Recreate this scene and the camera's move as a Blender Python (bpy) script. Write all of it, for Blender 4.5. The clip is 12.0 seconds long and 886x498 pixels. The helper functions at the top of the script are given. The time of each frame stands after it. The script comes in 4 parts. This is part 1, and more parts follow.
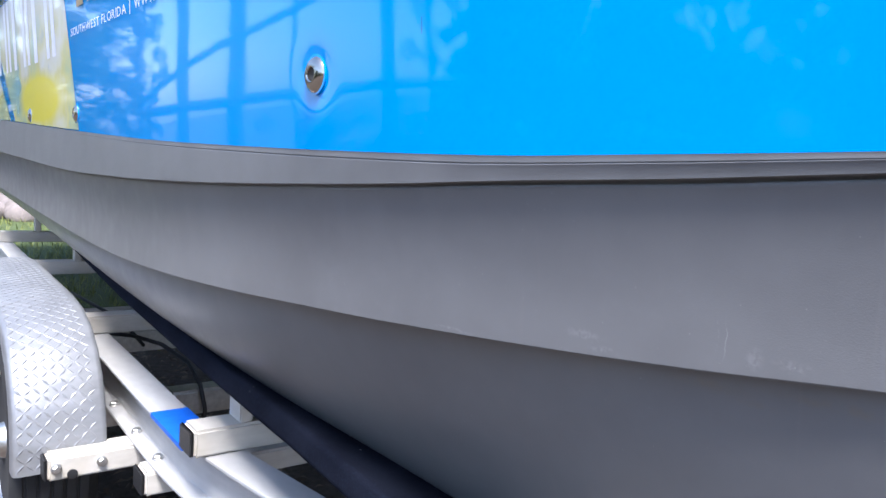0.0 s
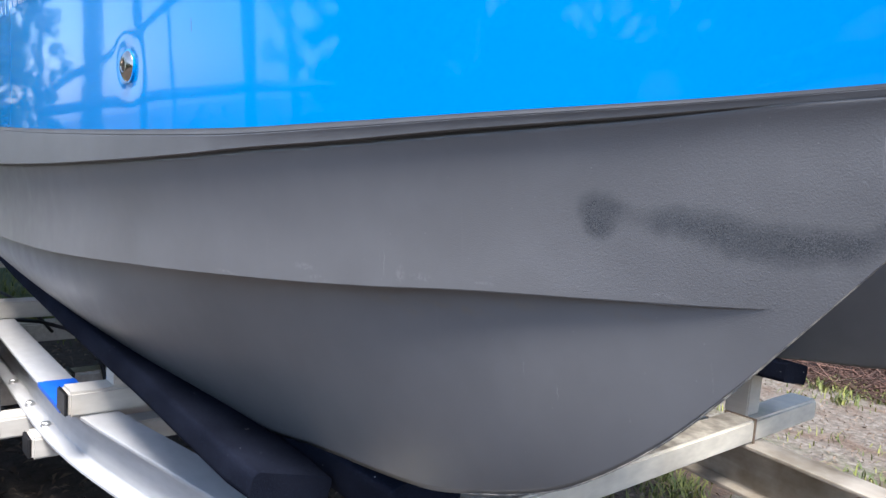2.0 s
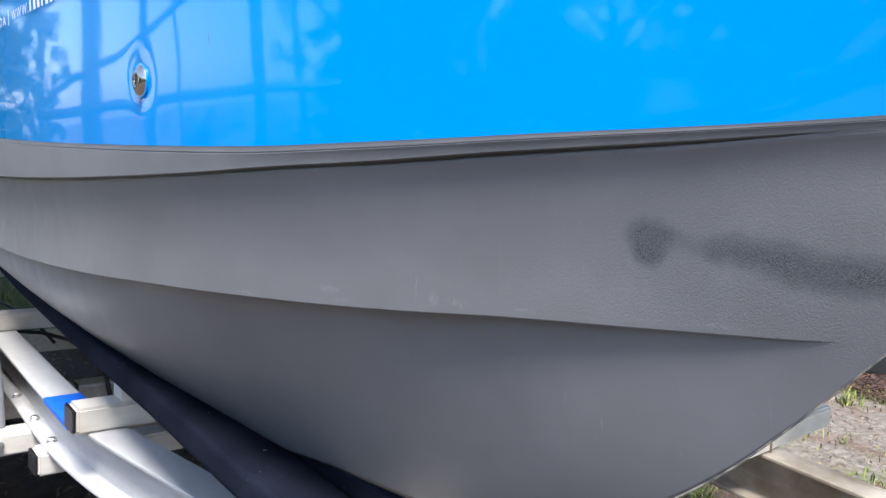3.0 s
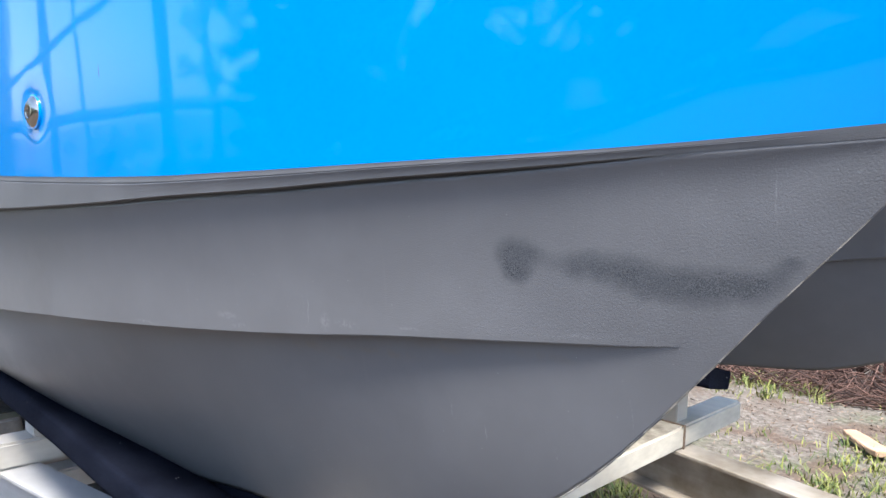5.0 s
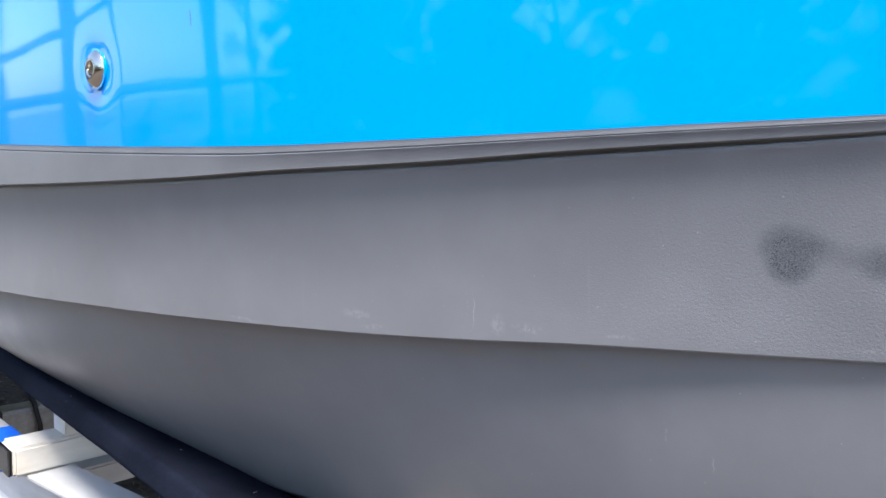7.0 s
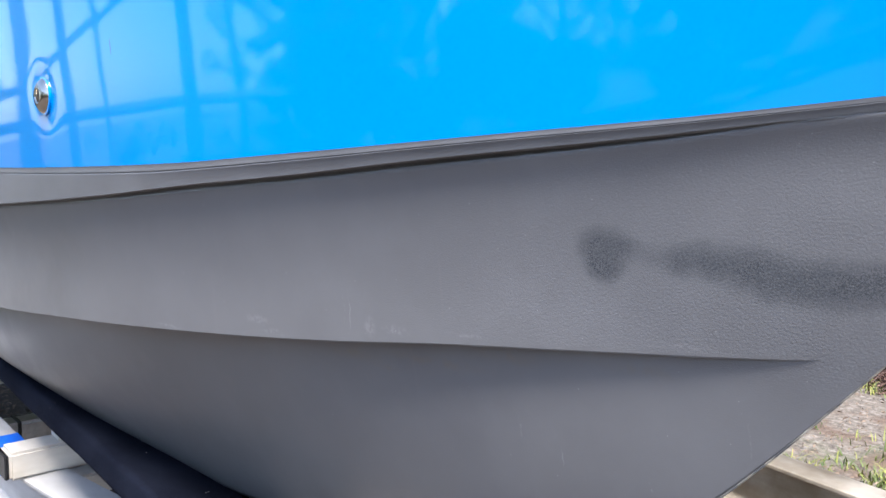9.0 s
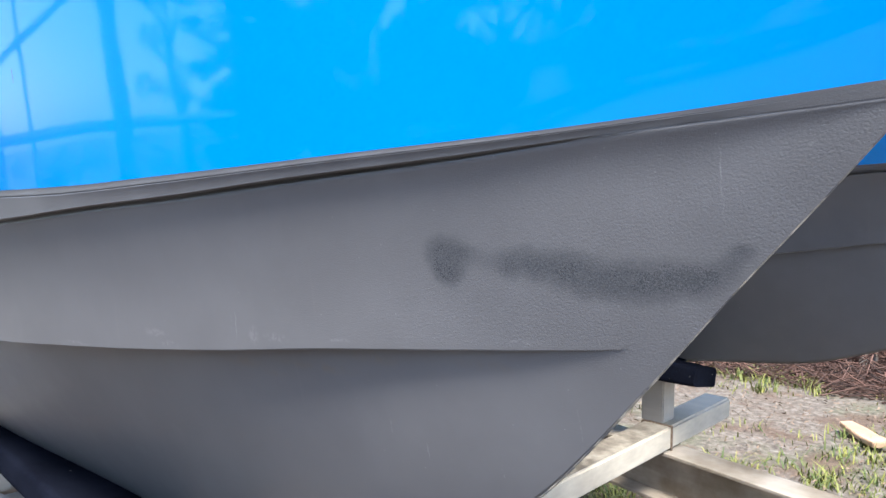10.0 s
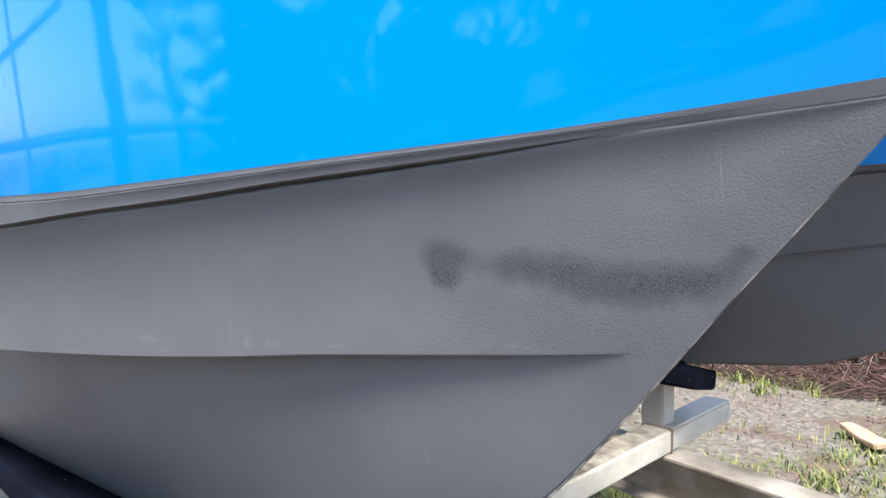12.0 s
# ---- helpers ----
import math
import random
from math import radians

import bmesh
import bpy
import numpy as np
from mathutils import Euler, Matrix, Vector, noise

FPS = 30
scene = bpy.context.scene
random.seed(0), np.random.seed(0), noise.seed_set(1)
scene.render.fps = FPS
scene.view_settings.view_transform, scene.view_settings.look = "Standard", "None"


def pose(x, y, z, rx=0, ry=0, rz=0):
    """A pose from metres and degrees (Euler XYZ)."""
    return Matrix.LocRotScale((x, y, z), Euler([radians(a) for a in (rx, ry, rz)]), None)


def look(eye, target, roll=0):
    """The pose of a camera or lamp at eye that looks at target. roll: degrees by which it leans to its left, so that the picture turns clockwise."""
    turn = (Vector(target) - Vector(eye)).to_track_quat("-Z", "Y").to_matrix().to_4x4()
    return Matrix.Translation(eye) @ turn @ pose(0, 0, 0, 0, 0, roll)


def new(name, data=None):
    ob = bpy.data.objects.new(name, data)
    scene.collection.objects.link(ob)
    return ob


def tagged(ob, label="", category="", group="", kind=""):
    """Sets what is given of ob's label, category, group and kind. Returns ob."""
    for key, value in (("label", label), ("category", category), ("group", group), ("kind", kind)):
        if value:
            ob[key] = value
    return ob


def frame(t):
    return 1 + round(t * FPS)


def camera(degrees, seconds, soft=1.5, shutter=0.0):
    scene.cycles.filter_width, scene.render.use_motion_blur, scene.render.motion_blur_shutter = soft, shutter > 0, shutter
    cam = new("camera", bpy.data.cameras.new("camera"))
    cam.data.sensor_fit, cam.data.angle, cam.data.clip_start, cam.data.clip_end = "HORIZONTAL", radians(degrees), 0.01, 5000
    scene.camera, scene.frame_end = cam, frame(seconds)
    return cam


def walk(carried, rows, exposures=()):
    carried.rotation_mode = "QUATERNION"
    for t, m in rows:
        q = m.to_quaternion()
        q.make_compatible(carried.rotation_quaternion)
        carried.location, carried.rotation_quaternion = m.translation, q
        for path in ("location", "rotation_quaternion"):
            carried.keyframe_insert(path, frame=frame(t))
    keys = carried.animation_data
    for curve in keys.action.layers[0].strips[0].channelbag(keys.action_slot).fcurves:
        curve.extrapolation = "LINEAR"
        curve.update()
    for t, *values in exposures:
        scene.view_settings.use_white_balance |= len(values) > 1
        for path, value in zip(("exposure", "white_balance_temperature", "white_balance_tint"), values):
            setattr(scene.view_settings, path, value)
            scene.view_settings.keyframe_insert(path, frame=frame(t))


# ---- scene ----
cam = camera(62.3, 12.0)
PATH = [
    (0, (0.0, 0.0, 1.19), (-1.572, 1.213, 0.952), 4.4),
    (0.5, (0.038, 0.0, 1.187), (-1.551, 1.198, 0.989), 4.5),
    (1, (0.134, 0.018, 1.188), (-1.435, 1.243, 0.997), 4.3),
    (1.5, (0.277, 0.065, 1.176), (-1.257, 1.334, 0.987), 4.5),
    (2, (0.313, 0.077, 1.167), (-1.197, 1.371, 0.952), 4.3),
    (2.5, (0.265, 0.064, 1.175), (-1.246, 1.355, 0.956), 4.1),
    (4.5, (0.269, 0.071, 1.202), (-1.151, 1.467, 1.019), 2.3),
    (5, (0.321, 0.084, 1.201), (-1.072, 1.509, 1.027), 2.1),
    (5.5, (0.303, 0.091, 1.192), (-1.074, 1.532, 1.023), 2.2),
    (6, (0.23, 0.085, 1.192), (-1.139, 1.531, 1.002), 2.3),
    (6.5, (0.134, 0.064, 1.193), (-1.221, 1.521, 0.989), 2.6),
    (7, (0.089, 0.056, 1.189), (-1.261, 1.513, 0.959), 2.6),
    (9, (0.223, 0.139, 1.194), (-1.219, 1.509, 0.988), 1.1),
    (9.5, (0.293, 0.167, 1.19), (-1.121, 1.57, 1.012), 0.4),
    (10, (0.32, 0.166, 1.193), (-1.064, 1.601, 1.034), -0.1),
    (10.5, (0.325, 0.162, 1.194), (-1.045, 1.613, 1.056), -0.3),
    (11, (0.317, 0.166, 1.195), (-1.054, 1.615, 1.051), -0.5),
    (11.5, (0.318, 0.17, 1.194), (-1.057, 1.615, 1.049), -0.5),
    (12, (0.315, 0.173, 1.192), (-1.066, 1.612, 1.044), -0.5),
]
EXPOSURES = [(0.0, 1.93, 5950, 14), (0.5, 1.7, 5950, 14), (1.0, 1.66, 5950, 13), (2.7, 1.82, 6200, 12), (4.5, 1.9, 6200, 11), (7.2, 2.22, 6250, 11), (9.0, 2.0, 6250, 13), (10.5, 1.97, 6250, 11), (12.0, 1.98, 6250, 11)]
walk(cam, [(t, look(eye, target, roll)) for t, eye, target, roll in PATH], EXPOSURES)

# ---- light ----
SUN_ELEVATION, SUN_AZIMUTH = radians(62), radians(-32)   # azimuth from +x, anticlockwise
world = bpy.data.worlds.new("sky")
scene.world = world
world.use_nodes = True
wn, wl = world.node_tree.nodes, world.node_tree.links
sky = wn.new("ShaderNodeTexSky")
sky.sky_type, sky.sun_disc = "NISHITA", False
sky.sun_elevation, sky.sun_rotation = SUN_ELEVATION, math.pi / 2 - SUN_AZIMUTH
sky.dust_density, sky.air_density = 1.3, 1.0
wl.new(sky.outputs["Color"], wn["Background"].inputs["Color"])
wn["Background"].inputs["Strength"].default_value = 0.11
sun_data = bpy.data.lights.new("sun", "SUN")
sun_data.energy, sun_data.angle, sun_data.color = 3.0, radians(20), (1.0, 0.965, 0.92)
sun = new("sun", sun_data)
sun.matrix_world = look((0, 0, 0), (-math.cos(SUN_AZIMUTH) * math.cos(SUN_ELEVATION), -math.sin(SUN_AZIMUTH) * math.cos(SUN_ELEVATION), -math.sin(SUN_ELEVATION)))

# ---- helpers for building ----


def curve(pts):
    """A smooth monotone curve through a few (x, y) stations."""
    xs, ys = [np.array(v, float) for v in zip(*pts)]
    h, d = np.diff(xs), np.diff(ys) / np.diff(xs)
    m = np.concatenate([[d[0]], [0 if a * b <= 0 else 2 * a * b / (a + b) for a, b in zip(d[:-1], d[1:])], [d[-1]]])

    def at(x):
        x = float(min(max(x, xs[0]), xs[-1]))
        i = int(min(max(np.searchsorted(xs, x) - 1, 0), len(h) - 1))
        s = (x - xs[i]) / h[i]
        return (ys[i] * (2 * s**3 - 3 * s**2 + 1) + h[i] * m[i] * (s**3 - 2 * s**2 + s)
                + ys[i + 1] * (3 * s**2 - 2 * s**3) + h[i] * m[i + 1] * (s**3 - s**2))
    return at


def smooth(mesh, degrees=35):
    mesh.polygons.foreach_set("use_smooth", [True] * len(mesh.polygons))
    if degrees is not None:
        mesh.set_sharp_from_angle(angle=radians(degrees))
    return mesh


def part(name, shape, material, parent=None, label="", angle=35):
    """Links a bmesh, or (vertices, faces), as one mesh object under a thing or a part."""
    mesh = bpy.data.meshes.new(name)
    if isinstance(shape, tuple):
        mesh.from_pydata([tuple(v) for v in shape[0]], [], shape[1])
        mesh.update()
    else:
        bmesh.ops.recalc_face_normals(shape, faces=shape.faces)
        shape.to_mesh(mesh)
        shape.free()
    smooth(mesh, angle)
    for m in (material if isinstance(material, (list, tuple)) else [material]):
        mesh.materials.append(m)
    ob = new(name, mesh)
    if parent:
        ob.parent = parent
    if label:
        tagged(ob, label)
    return ob


def thing(name, label, category, group="", kind="", at=(0, 0, 0)):
    ob = new(name)
    ob.location = at
    return tagged(ob, label, category, group, kind)


def box(bm, lo, hi, bevel=0.0, m=None):
    made = bmesh.ops.create_cube(bm, size=1)["verts"]
    size, mid = [b - a for a, b in zip(lo, hi)], [(a + b) / 2 for a, b in zip(lo, hi)]
    for v in made:
        v.co = Vector([c * s + o for c, s, o in zip(v.co, size, mid)])
    if bevel:
        edges = list({e for v in made for e in v.link_edges})
        made = list({v for f in bmesh.ops.bevel(bm, geom=edges, offset=bevel, segments=2, affect="EDGES")["faces"] for v in f.verts} | {v for v in made if v.is_valid})
    if m:
        for v in made:
            v.co = m @ v.co
    return made


def block(lo, hi, bevel=0.003, m=None):
    bm = bmesh.new()
    box(bm, lo, hi, bevel, m)
    return bm


def tube_along(points, radius, sides=8, closed_ends=True):
    """A round tube through points; radius may be a list."""
    pts = [Vector(p) for p in points]
    radii = radius if isinstance(radius, (list, tuple)) else [radius] * len(pts)
    verts, faces = [], []
    for i, p in enumerate(pts):
        way = (pts[min(i + 1, len(pts) - 1)] - pts[max(i - 1, 0)]).normalized()
        side = way.cross(Vector((0, 0, 1)) if abs(way.z) < 0.9 else Vector((1, 0, 0))).normalized()
        up = side.cross(way)
        for k in range(sides):
            a = 2 * math.pi * k / sides
            verts.append(p + (side * math.cos(a) + up * math.sin(a)) * radii[i])
    for i in range(len(pts) - 1):
        for k in range(sides):
            k2 = (k + 1) % sides
            faces.append((i * sides + k, i * sides + k2, (i + 1) * sides + k2, (i + 1) * sides + k))
    if closed_ends:
        faces += [tuple(range(sides))[::-1], tuple((len(pts) - 1) * sides + k for k in range(sides))]
    return verts, faces


def lathe(profile, sides=24):
    """Turned round the z axis: profile of (radius, z)."""
    verts, faces = [], []
    for r, z in profile:
        for k in range(sides):
            a = 2 * math.pi * k / sides
            verts.append((r * math.cos(a), r * math.sin(a), z))
    for i in range(len(profile) - 1):
        for k in range(sides):
            k2 = (k + 1) % sides
            faces.append((i * sides + k, i * sides + k2, (i + 1) * sides + k2, (i + 1) * sides + k))
    faces += [tuple(range(sides))[::-1], tuple((len(profile) - 1) * sides + k for k in range(sides))]
    return verts, faces


def moved(shape, m):
    return [m @ Vector(v) for v in shape[0]], shape[1]


def joined(shapes):
    verts, faces = [], []
    for v, f in shapes:
        n = len(verts)
        verts += list(v)
        faces += [tuple(i + n for i in q) for q in f]
    return verts, faces


# ---- materials ----


class Mat:
    """A small builder round one Principled material."""

    def __init__(self, name, color, rough=0.5, metal=0.0, **more):
        self.m = bpy.data.materials.new(name)
        self.m.use_nodes = True
        self.n, self.l = self.m.node_tree.nodes, self.m.node_tree.links
        self.b = self.n["Principled BSDF"]
        self.b.inputs["Base Color"].default_value = (*color, 1)
        self.b.inputs["Roughness"].default_value = rough
        self.b.inputs["Metallic"].default_value = metal
        for k, v in more.items():
            self.b.inputs[k.replace("_", " ")].default_value = v
        self.coord = self.n.new("ShaderNodeTexCoord").outputs["Object"]

    def mapping(self, scale=(1, 1, 1), vec=None):
        node = self.n.new("ShaderNodeMapping")
        node.inputs["Scale"].default_value = scale
        self.l.new(vec or self.coord, node.inputs["Vector"])
        return node.outputs["Vector"]

    def noise(self, scale, detail=4, rough=0.55, vec=None, stretch=None):
        node = self.n.new("ShaderNodeTexNoise")
        node.inputs["Scale"].default_value, node.inputs["Detail"].default_value = scale, detail
        node.inputs["Roughness"].default_value = rough
        self.l.new(self.mapping(stretch, vec) if stretch else (vec or self.coord), node.inputs["Vector"])
        return node.outputs["Fac"]

    def voronoi(self, scale, feature="F1", out="Distance", vec=None):
        node = self.n.new("ShaderNodeTexVoronoi")
        node.feature = feature
        node.inputs["Scale"].default_value = scale
        self.l.new(vec or self.coord, node.inputs["Vector"])
        return node.outputs[out]

    def ramp(self, fac, stops):
        node = self.n.new("ShaderNodeValToRGB")
        r = node.color_ramp
        while len(r.elements) < len(stops):
            r.elements.new(0.5)
        for e, (p, c) in zip(r.elements, stops):
            e.position, e.color = p, (*c, 1) if len(c) == 3 else c
        self.l.new(fac, node.inputs["Fac"])
        return node.outputs["Color"]

    def grey(self, fac, stops):
        return self.ramp(fac, [(p, (v, v, v)) for p, v in stops])

    def math(self, op, a, b=None, clamp=False):
        node = self.n.new("ShaderNodeMath")
        node.operation, node.use_clamp = op, clamp
        for i, v in enumerate((a, b)):
            if v is None:
                continue
            if isinstance(v, (int, float)):
                node.inputs[i].default_value = v
            else:
                self.l.new(v, node.inputs[i])
        return node.outputs[0]

    def mix(self, fac, a, b, blend="MIX"):
        node = self.n.new("ShaderNodeMix")
        node.data_type, node.blend_type = "RGBA", blend
        for s, v in ((node.inputs[0], fac), (node.inputs[6], a), (node.inputs[7], b)):
            if isinstance(v, (int, float)):
                s.default_value = v
            elif isinstance(v, tuple):
                s.default_value = (*v, 1)
            else:
                self.l.new(v, s)
        return node.outputs[2]

    def color(self, out):
        self.l.new(out, self.b.inputs["Base Color"])
        return self

    def rough(self, out):
        self.l.new(out, self.b.inputs["Roughness"])
        return self

    def bump(self, height, strength=0.3, distance=0.002):
        node = self.n.new("ShaderNodeBump")
        node.inputs["Strength"].default_value, node.inputs["Distance"].default_value = strength, distance
        self.l.new(height, node.inputs["Height"])
        if self.b.inputs["Normal"].links:
            self.l.new(self.b.inputs["Normal"].links[0].from_socket, node.inputs["Normal"])
        self.l.new(node.outputs["Normal"], self.b.inputs["Normal"])
        return self

    def axis(self, i):
        node = self.n.new("ShaderNodeSeparateXYZ")
        self.l.new(self.coord, node.inputs[0])
        return node.outputs[i]


def speckled(name, a, b, scale, rough=0.6, metal=0.0, bump=0.15, fine=None, distance=0.002):
    m = Mat(name, a, rough, metal)
    n1 = m.noise(scale)
    m.color(m.ramp(n1, [(0.3, a), (0.7, b)]))
    m.bump(m.noise(fine or scale * 12, 3), bump, distance)
    return m.m


def blue_vinyl():
    m = Mat("blue_gloss_vinyl", (0.0, 0.29, 0.82), 0.2, 0.0, Coat_Weight=0.9, Coat_Roughness=0.045, Specular_IOR_Level=0.05, Coat_IOR=1.5)
    m.color(m.mix(m.grey(m.noise(3.0, 3), [(0.35, 0.0), (0.7, 0.5)]), (0.0, 0.25, 0.68), (0.0, 0.278, 0.72)))
    clean = m.b.inputs["Base Color"].links[0].from_socket
    dx = m.math("DIVIDE", m.math("ADD", m.axis(0), 0.634), 0.0011)
    dz = m.math("DIVIDE", m.math("SUBTRACT", m.axis(2), 1.326), 0.009)
    tick = m.math("LESS_THAN", m.math("ADD", m.math("MULTIPLY", dx, dx), m.math("MULTIPLY", dz, dz)), 1.0)
    m.color(m.mix(m.math("MULTIPLY", tick, 0.6), clean, (0.02, 0.04, 0.08)))
    # the film is pulled in round the drain outlet
    dx = m.math("DIVIDE", m.math("ADD", m.axis(0), 0.832), 0.040)
    dz = m.math("DIVIDE", m.math("SUBTRACT", m.axis(2), 1.283), 0.040)
    m.bump(m.math("MULTIPLY", m.math("POWER", 0.15, m.math("ADD", m.math("MULTIPLY", dx, dx), m.math("MULTIPLY", dz, dz))), -1.0), 0.45, 0.006)
    m.bump(m.noise(7, 2, stretch=(1, 1, 0.6)), 0.035, 0.01)
    m.bump(m.noise(2.6, 1, stretch=(1, 1, 0.7)), 0.03, 0.02)
    m.l.new(m.b.inputs["Normal"].links[0].from_socket, m.b.inputs["Coat Normal"])
    return m.m


def hull_grey(name, damp=()):
    m = Mat(name, (0.1, 0.1, 0.105), 0.5, 0.0, Specular_IOR_Level=0.45)
    broad = m.noise(3.5, 5)
    cloud = m.noise(18, 4)
    base = m.ramp(broad, [(0.3, (0.128, 0.127, 0.128)), (0.7, (0.162, 0.161, 0.162))])
    base = m.mix(m.grey(cloud, [(0.45, 0.0), (0.8, 0.35)]), base, (0.187, 0.186, 0.188))
    # thin vertical run marks
    runs = m.noise(9, 2, stretch=(9, 0.5, 0.35))
    base = m.mix(m.grey(runs, [(0.69, 0.0), (0.78, 0.16)]), base, (0.19, 0.18, 0.175))
    # light scuffs and dust specks
    specks = m.voronoi(75)
    base = m.mix(m.grey(specks, [(0.02, 0.55), (0.05, 0.0)]), base, (0.34, 0.33, 0.32))
    wet = 0.0
    if damp:
        # the damp patch with its tail, darker than the dry coating
        sep = m.n.new("ShaderNodeSeparateXYZ")
        m.l.new(m.coord, sep.inputs[0])
        x, z = sep.outputs[0], sep.outputs[2]
        wob = m.math("MULTIPLY", m.math("SUBTRACT", m.noise(60, 3), 0.5), 0.010)

        def blob(cx, cz, rx, rz):
            dx = m.math("DIVIDE", m.math("SUBTRACT", m.math("ADD", x, wob), cx), rx)
            dz = m.math("DIVIDE", m.math("SUBTRACT", m.math("ADD", z, wob), cz), rz)
            d = m.math("ADD", m.math("MULTIPLY", dx, dx), m.math("MULTIPLY", dz, dz))
            return m.math("POWER", 0.22, d)
        wet = None
        for cx, cz, rx, rz, strength in damp:
            spot = m.math("MULTIPLY", blob(cx, cz, rx, rz), strength)
            wet = spot if wet is None else m.math("ADD", wet, spot)
        wet = m.grey(wet, [(0.12, 0.0), (0.45, 0.55), (1.0, 1.0)])
        grain = m.grey(m.noise(900, 2), [(0.38, 0.55), (0.60, 1.1)])
        near_side = m.grey(m.math("MULTIPLY", m.axis(1), -1), [(0.0, 0.0), (0.005, 1.0)])
        wet = m.math("MULTIPLY", m.math("MULTIPLY", wet, grain), near_side)
        base = m.mix(m.math("MULTIPLY", wet, 0.60), base, (0.020, 0.028, 0.036))
        # pale rub marks and scratches
        for cx, cz, rx, rz in SCUFFS:
            base = m.mix(m.math("MULTIPLY", m.math("MULTIPLY", m.grey(blob(cx, cz, rx, rz), [(0.1, 0.0), (0.8, 1.0)]), m.grey(m.noise(240, 3), [(0.42, 0.0), (0.62, 0.24)])), near_side), base, (0.32, 0.315, 0.31))
        for cx, cz, rx, rz in STAINS:
            base = m.mix(m.math("MULTIPLY", m.math("MULTIPLY", m.grey(blob(cx, cz, rx, rz), [(0.1, 0.0), (0.9, 1.0)]), m.grey(m.noise(46, 4, 0.65, stretch=(1.4, 1, 0.6)), [(0.40, 0.0), (0.66, 0.5)])), near_side), base, (0.175, 0.145, 0.105))
        for cx, cz, rx, rz in SCRATCHES:
            base = m.mix(m.math("MULTIPLY", m.math("MULTIPLY", m.grey(blob(cx, cz, rx, rz), [(0.2, 0.0), (0.7, 0.3)]), m.grey(m.noise(90, 2), [(0.35, 0.2), (0.6, 1.0)])), near_side), base, (0.36, 0.355, 0.35))
    m.color(base)
    m.rough(m.math("SUBTRACT", m.grey(cloud, [(0.3, 0.31), (0.7, 0.41)]), m.math("MULTIPLY", wet, 0.08)))
    # pebbled skin
    fore = m.math("ADD", m.math("MULTIPLY", m.axis(0), 1.1), 0.75, True)
    above = m.grey(m.math("SUBTRACT", m.axis(2), 0.07), [(0.985, 0.35), (1.0, 1.0)])
    worn = m.math("MULTIPLY", m.math("MULTIPLY", m.grey(m.noise(2.2, 2), [(0.38, 0.35), (0.62, 1.0)]), fore), above)
    m.bump(m.math("MULTIPLY", m.noise(760, 2, stretch=(0.8, 1, 1)), worn), 0.48, 0.0009)
    m.bump(m.noise(9, 3), 0.05, 0.005)
    return m.m


def aluminium(name, a, b, rough=0.38, tint=(0.60, 0.50, 0.33), metal=0.45, cover=(0.52, 0.75, 0.55), film=None):
    m = Mat(name, a, rough, metal)
    streak = m.noise(14, 4, stretch=(0.35, 1, 3))
    stain = m.noise(5, 5)
    base = m.ramp(streak, [(0.3, a), (0.7, b)])
    base = m.mix(m.grey(stain, [(cover[0], 0.0), (cover[1], cover[2])]), base, tint)
    if film:
        # washed-down grime lying on the top of the tube, up to a bolt
        top, end, colour = film
        lies = m.math("MULTIPLY", m.math("GREATER_THAN", m.axis(2), top), m.math("LESS_THAN", m.axis(1), end))
        base = m.mix(m.math("MULTIPLY", lies, m.grey(m.noise(22, 5, 0.65), [(0.35, 0.35), (0.65, 0.95)])), base, colour)
    m.color(base)
    m.rough(m.grey(m.noise(30, 4), [(0.3, rough - 0.06), (0.7, rough + 0.14)]))
    m.bump(m.noise(160, 2, stretch=(0.2, 1, 1)), 0.06, 0.001)
    return m.m


def carpet():
    m = Mat("navy_black_bunk_carpet", (0.012, 0.014, 0.022), 0.95, 0.0, Sheen_Weight=0.0, Sheen_Roughness=0.5, Specular_IOR_Level=0.03)
    base = m.ramp(m.noise(9, 5), [(0.3, (0.005, 0.006, 0.011)), (0.75, (0.012, 0.014, 0.023))])
    base = m.mix(m.grey(m.noise(330, 3), [(0.54, 0.0), (0.72, 0.4)]), base, (0.019, 0.030, 0.046))
    lint = m.voronoi(40)
    pick = m.grey(m.noise(7, 2), [(0.5, 0.0), (0.62, 1.0)])
    base = m.mix(m.math("MULTIPLY", m.grey(lint, [(0.035, 0.9), (0.075, 0.0)]), pick), base, (0.5, 0.5, 0.47))
    m.color(base)
    m.bump(m.noise(520, 3), 0.8, 0.003)
    m.bump(m.noise(22, 3), 0.4, 0.006)
    return m.m


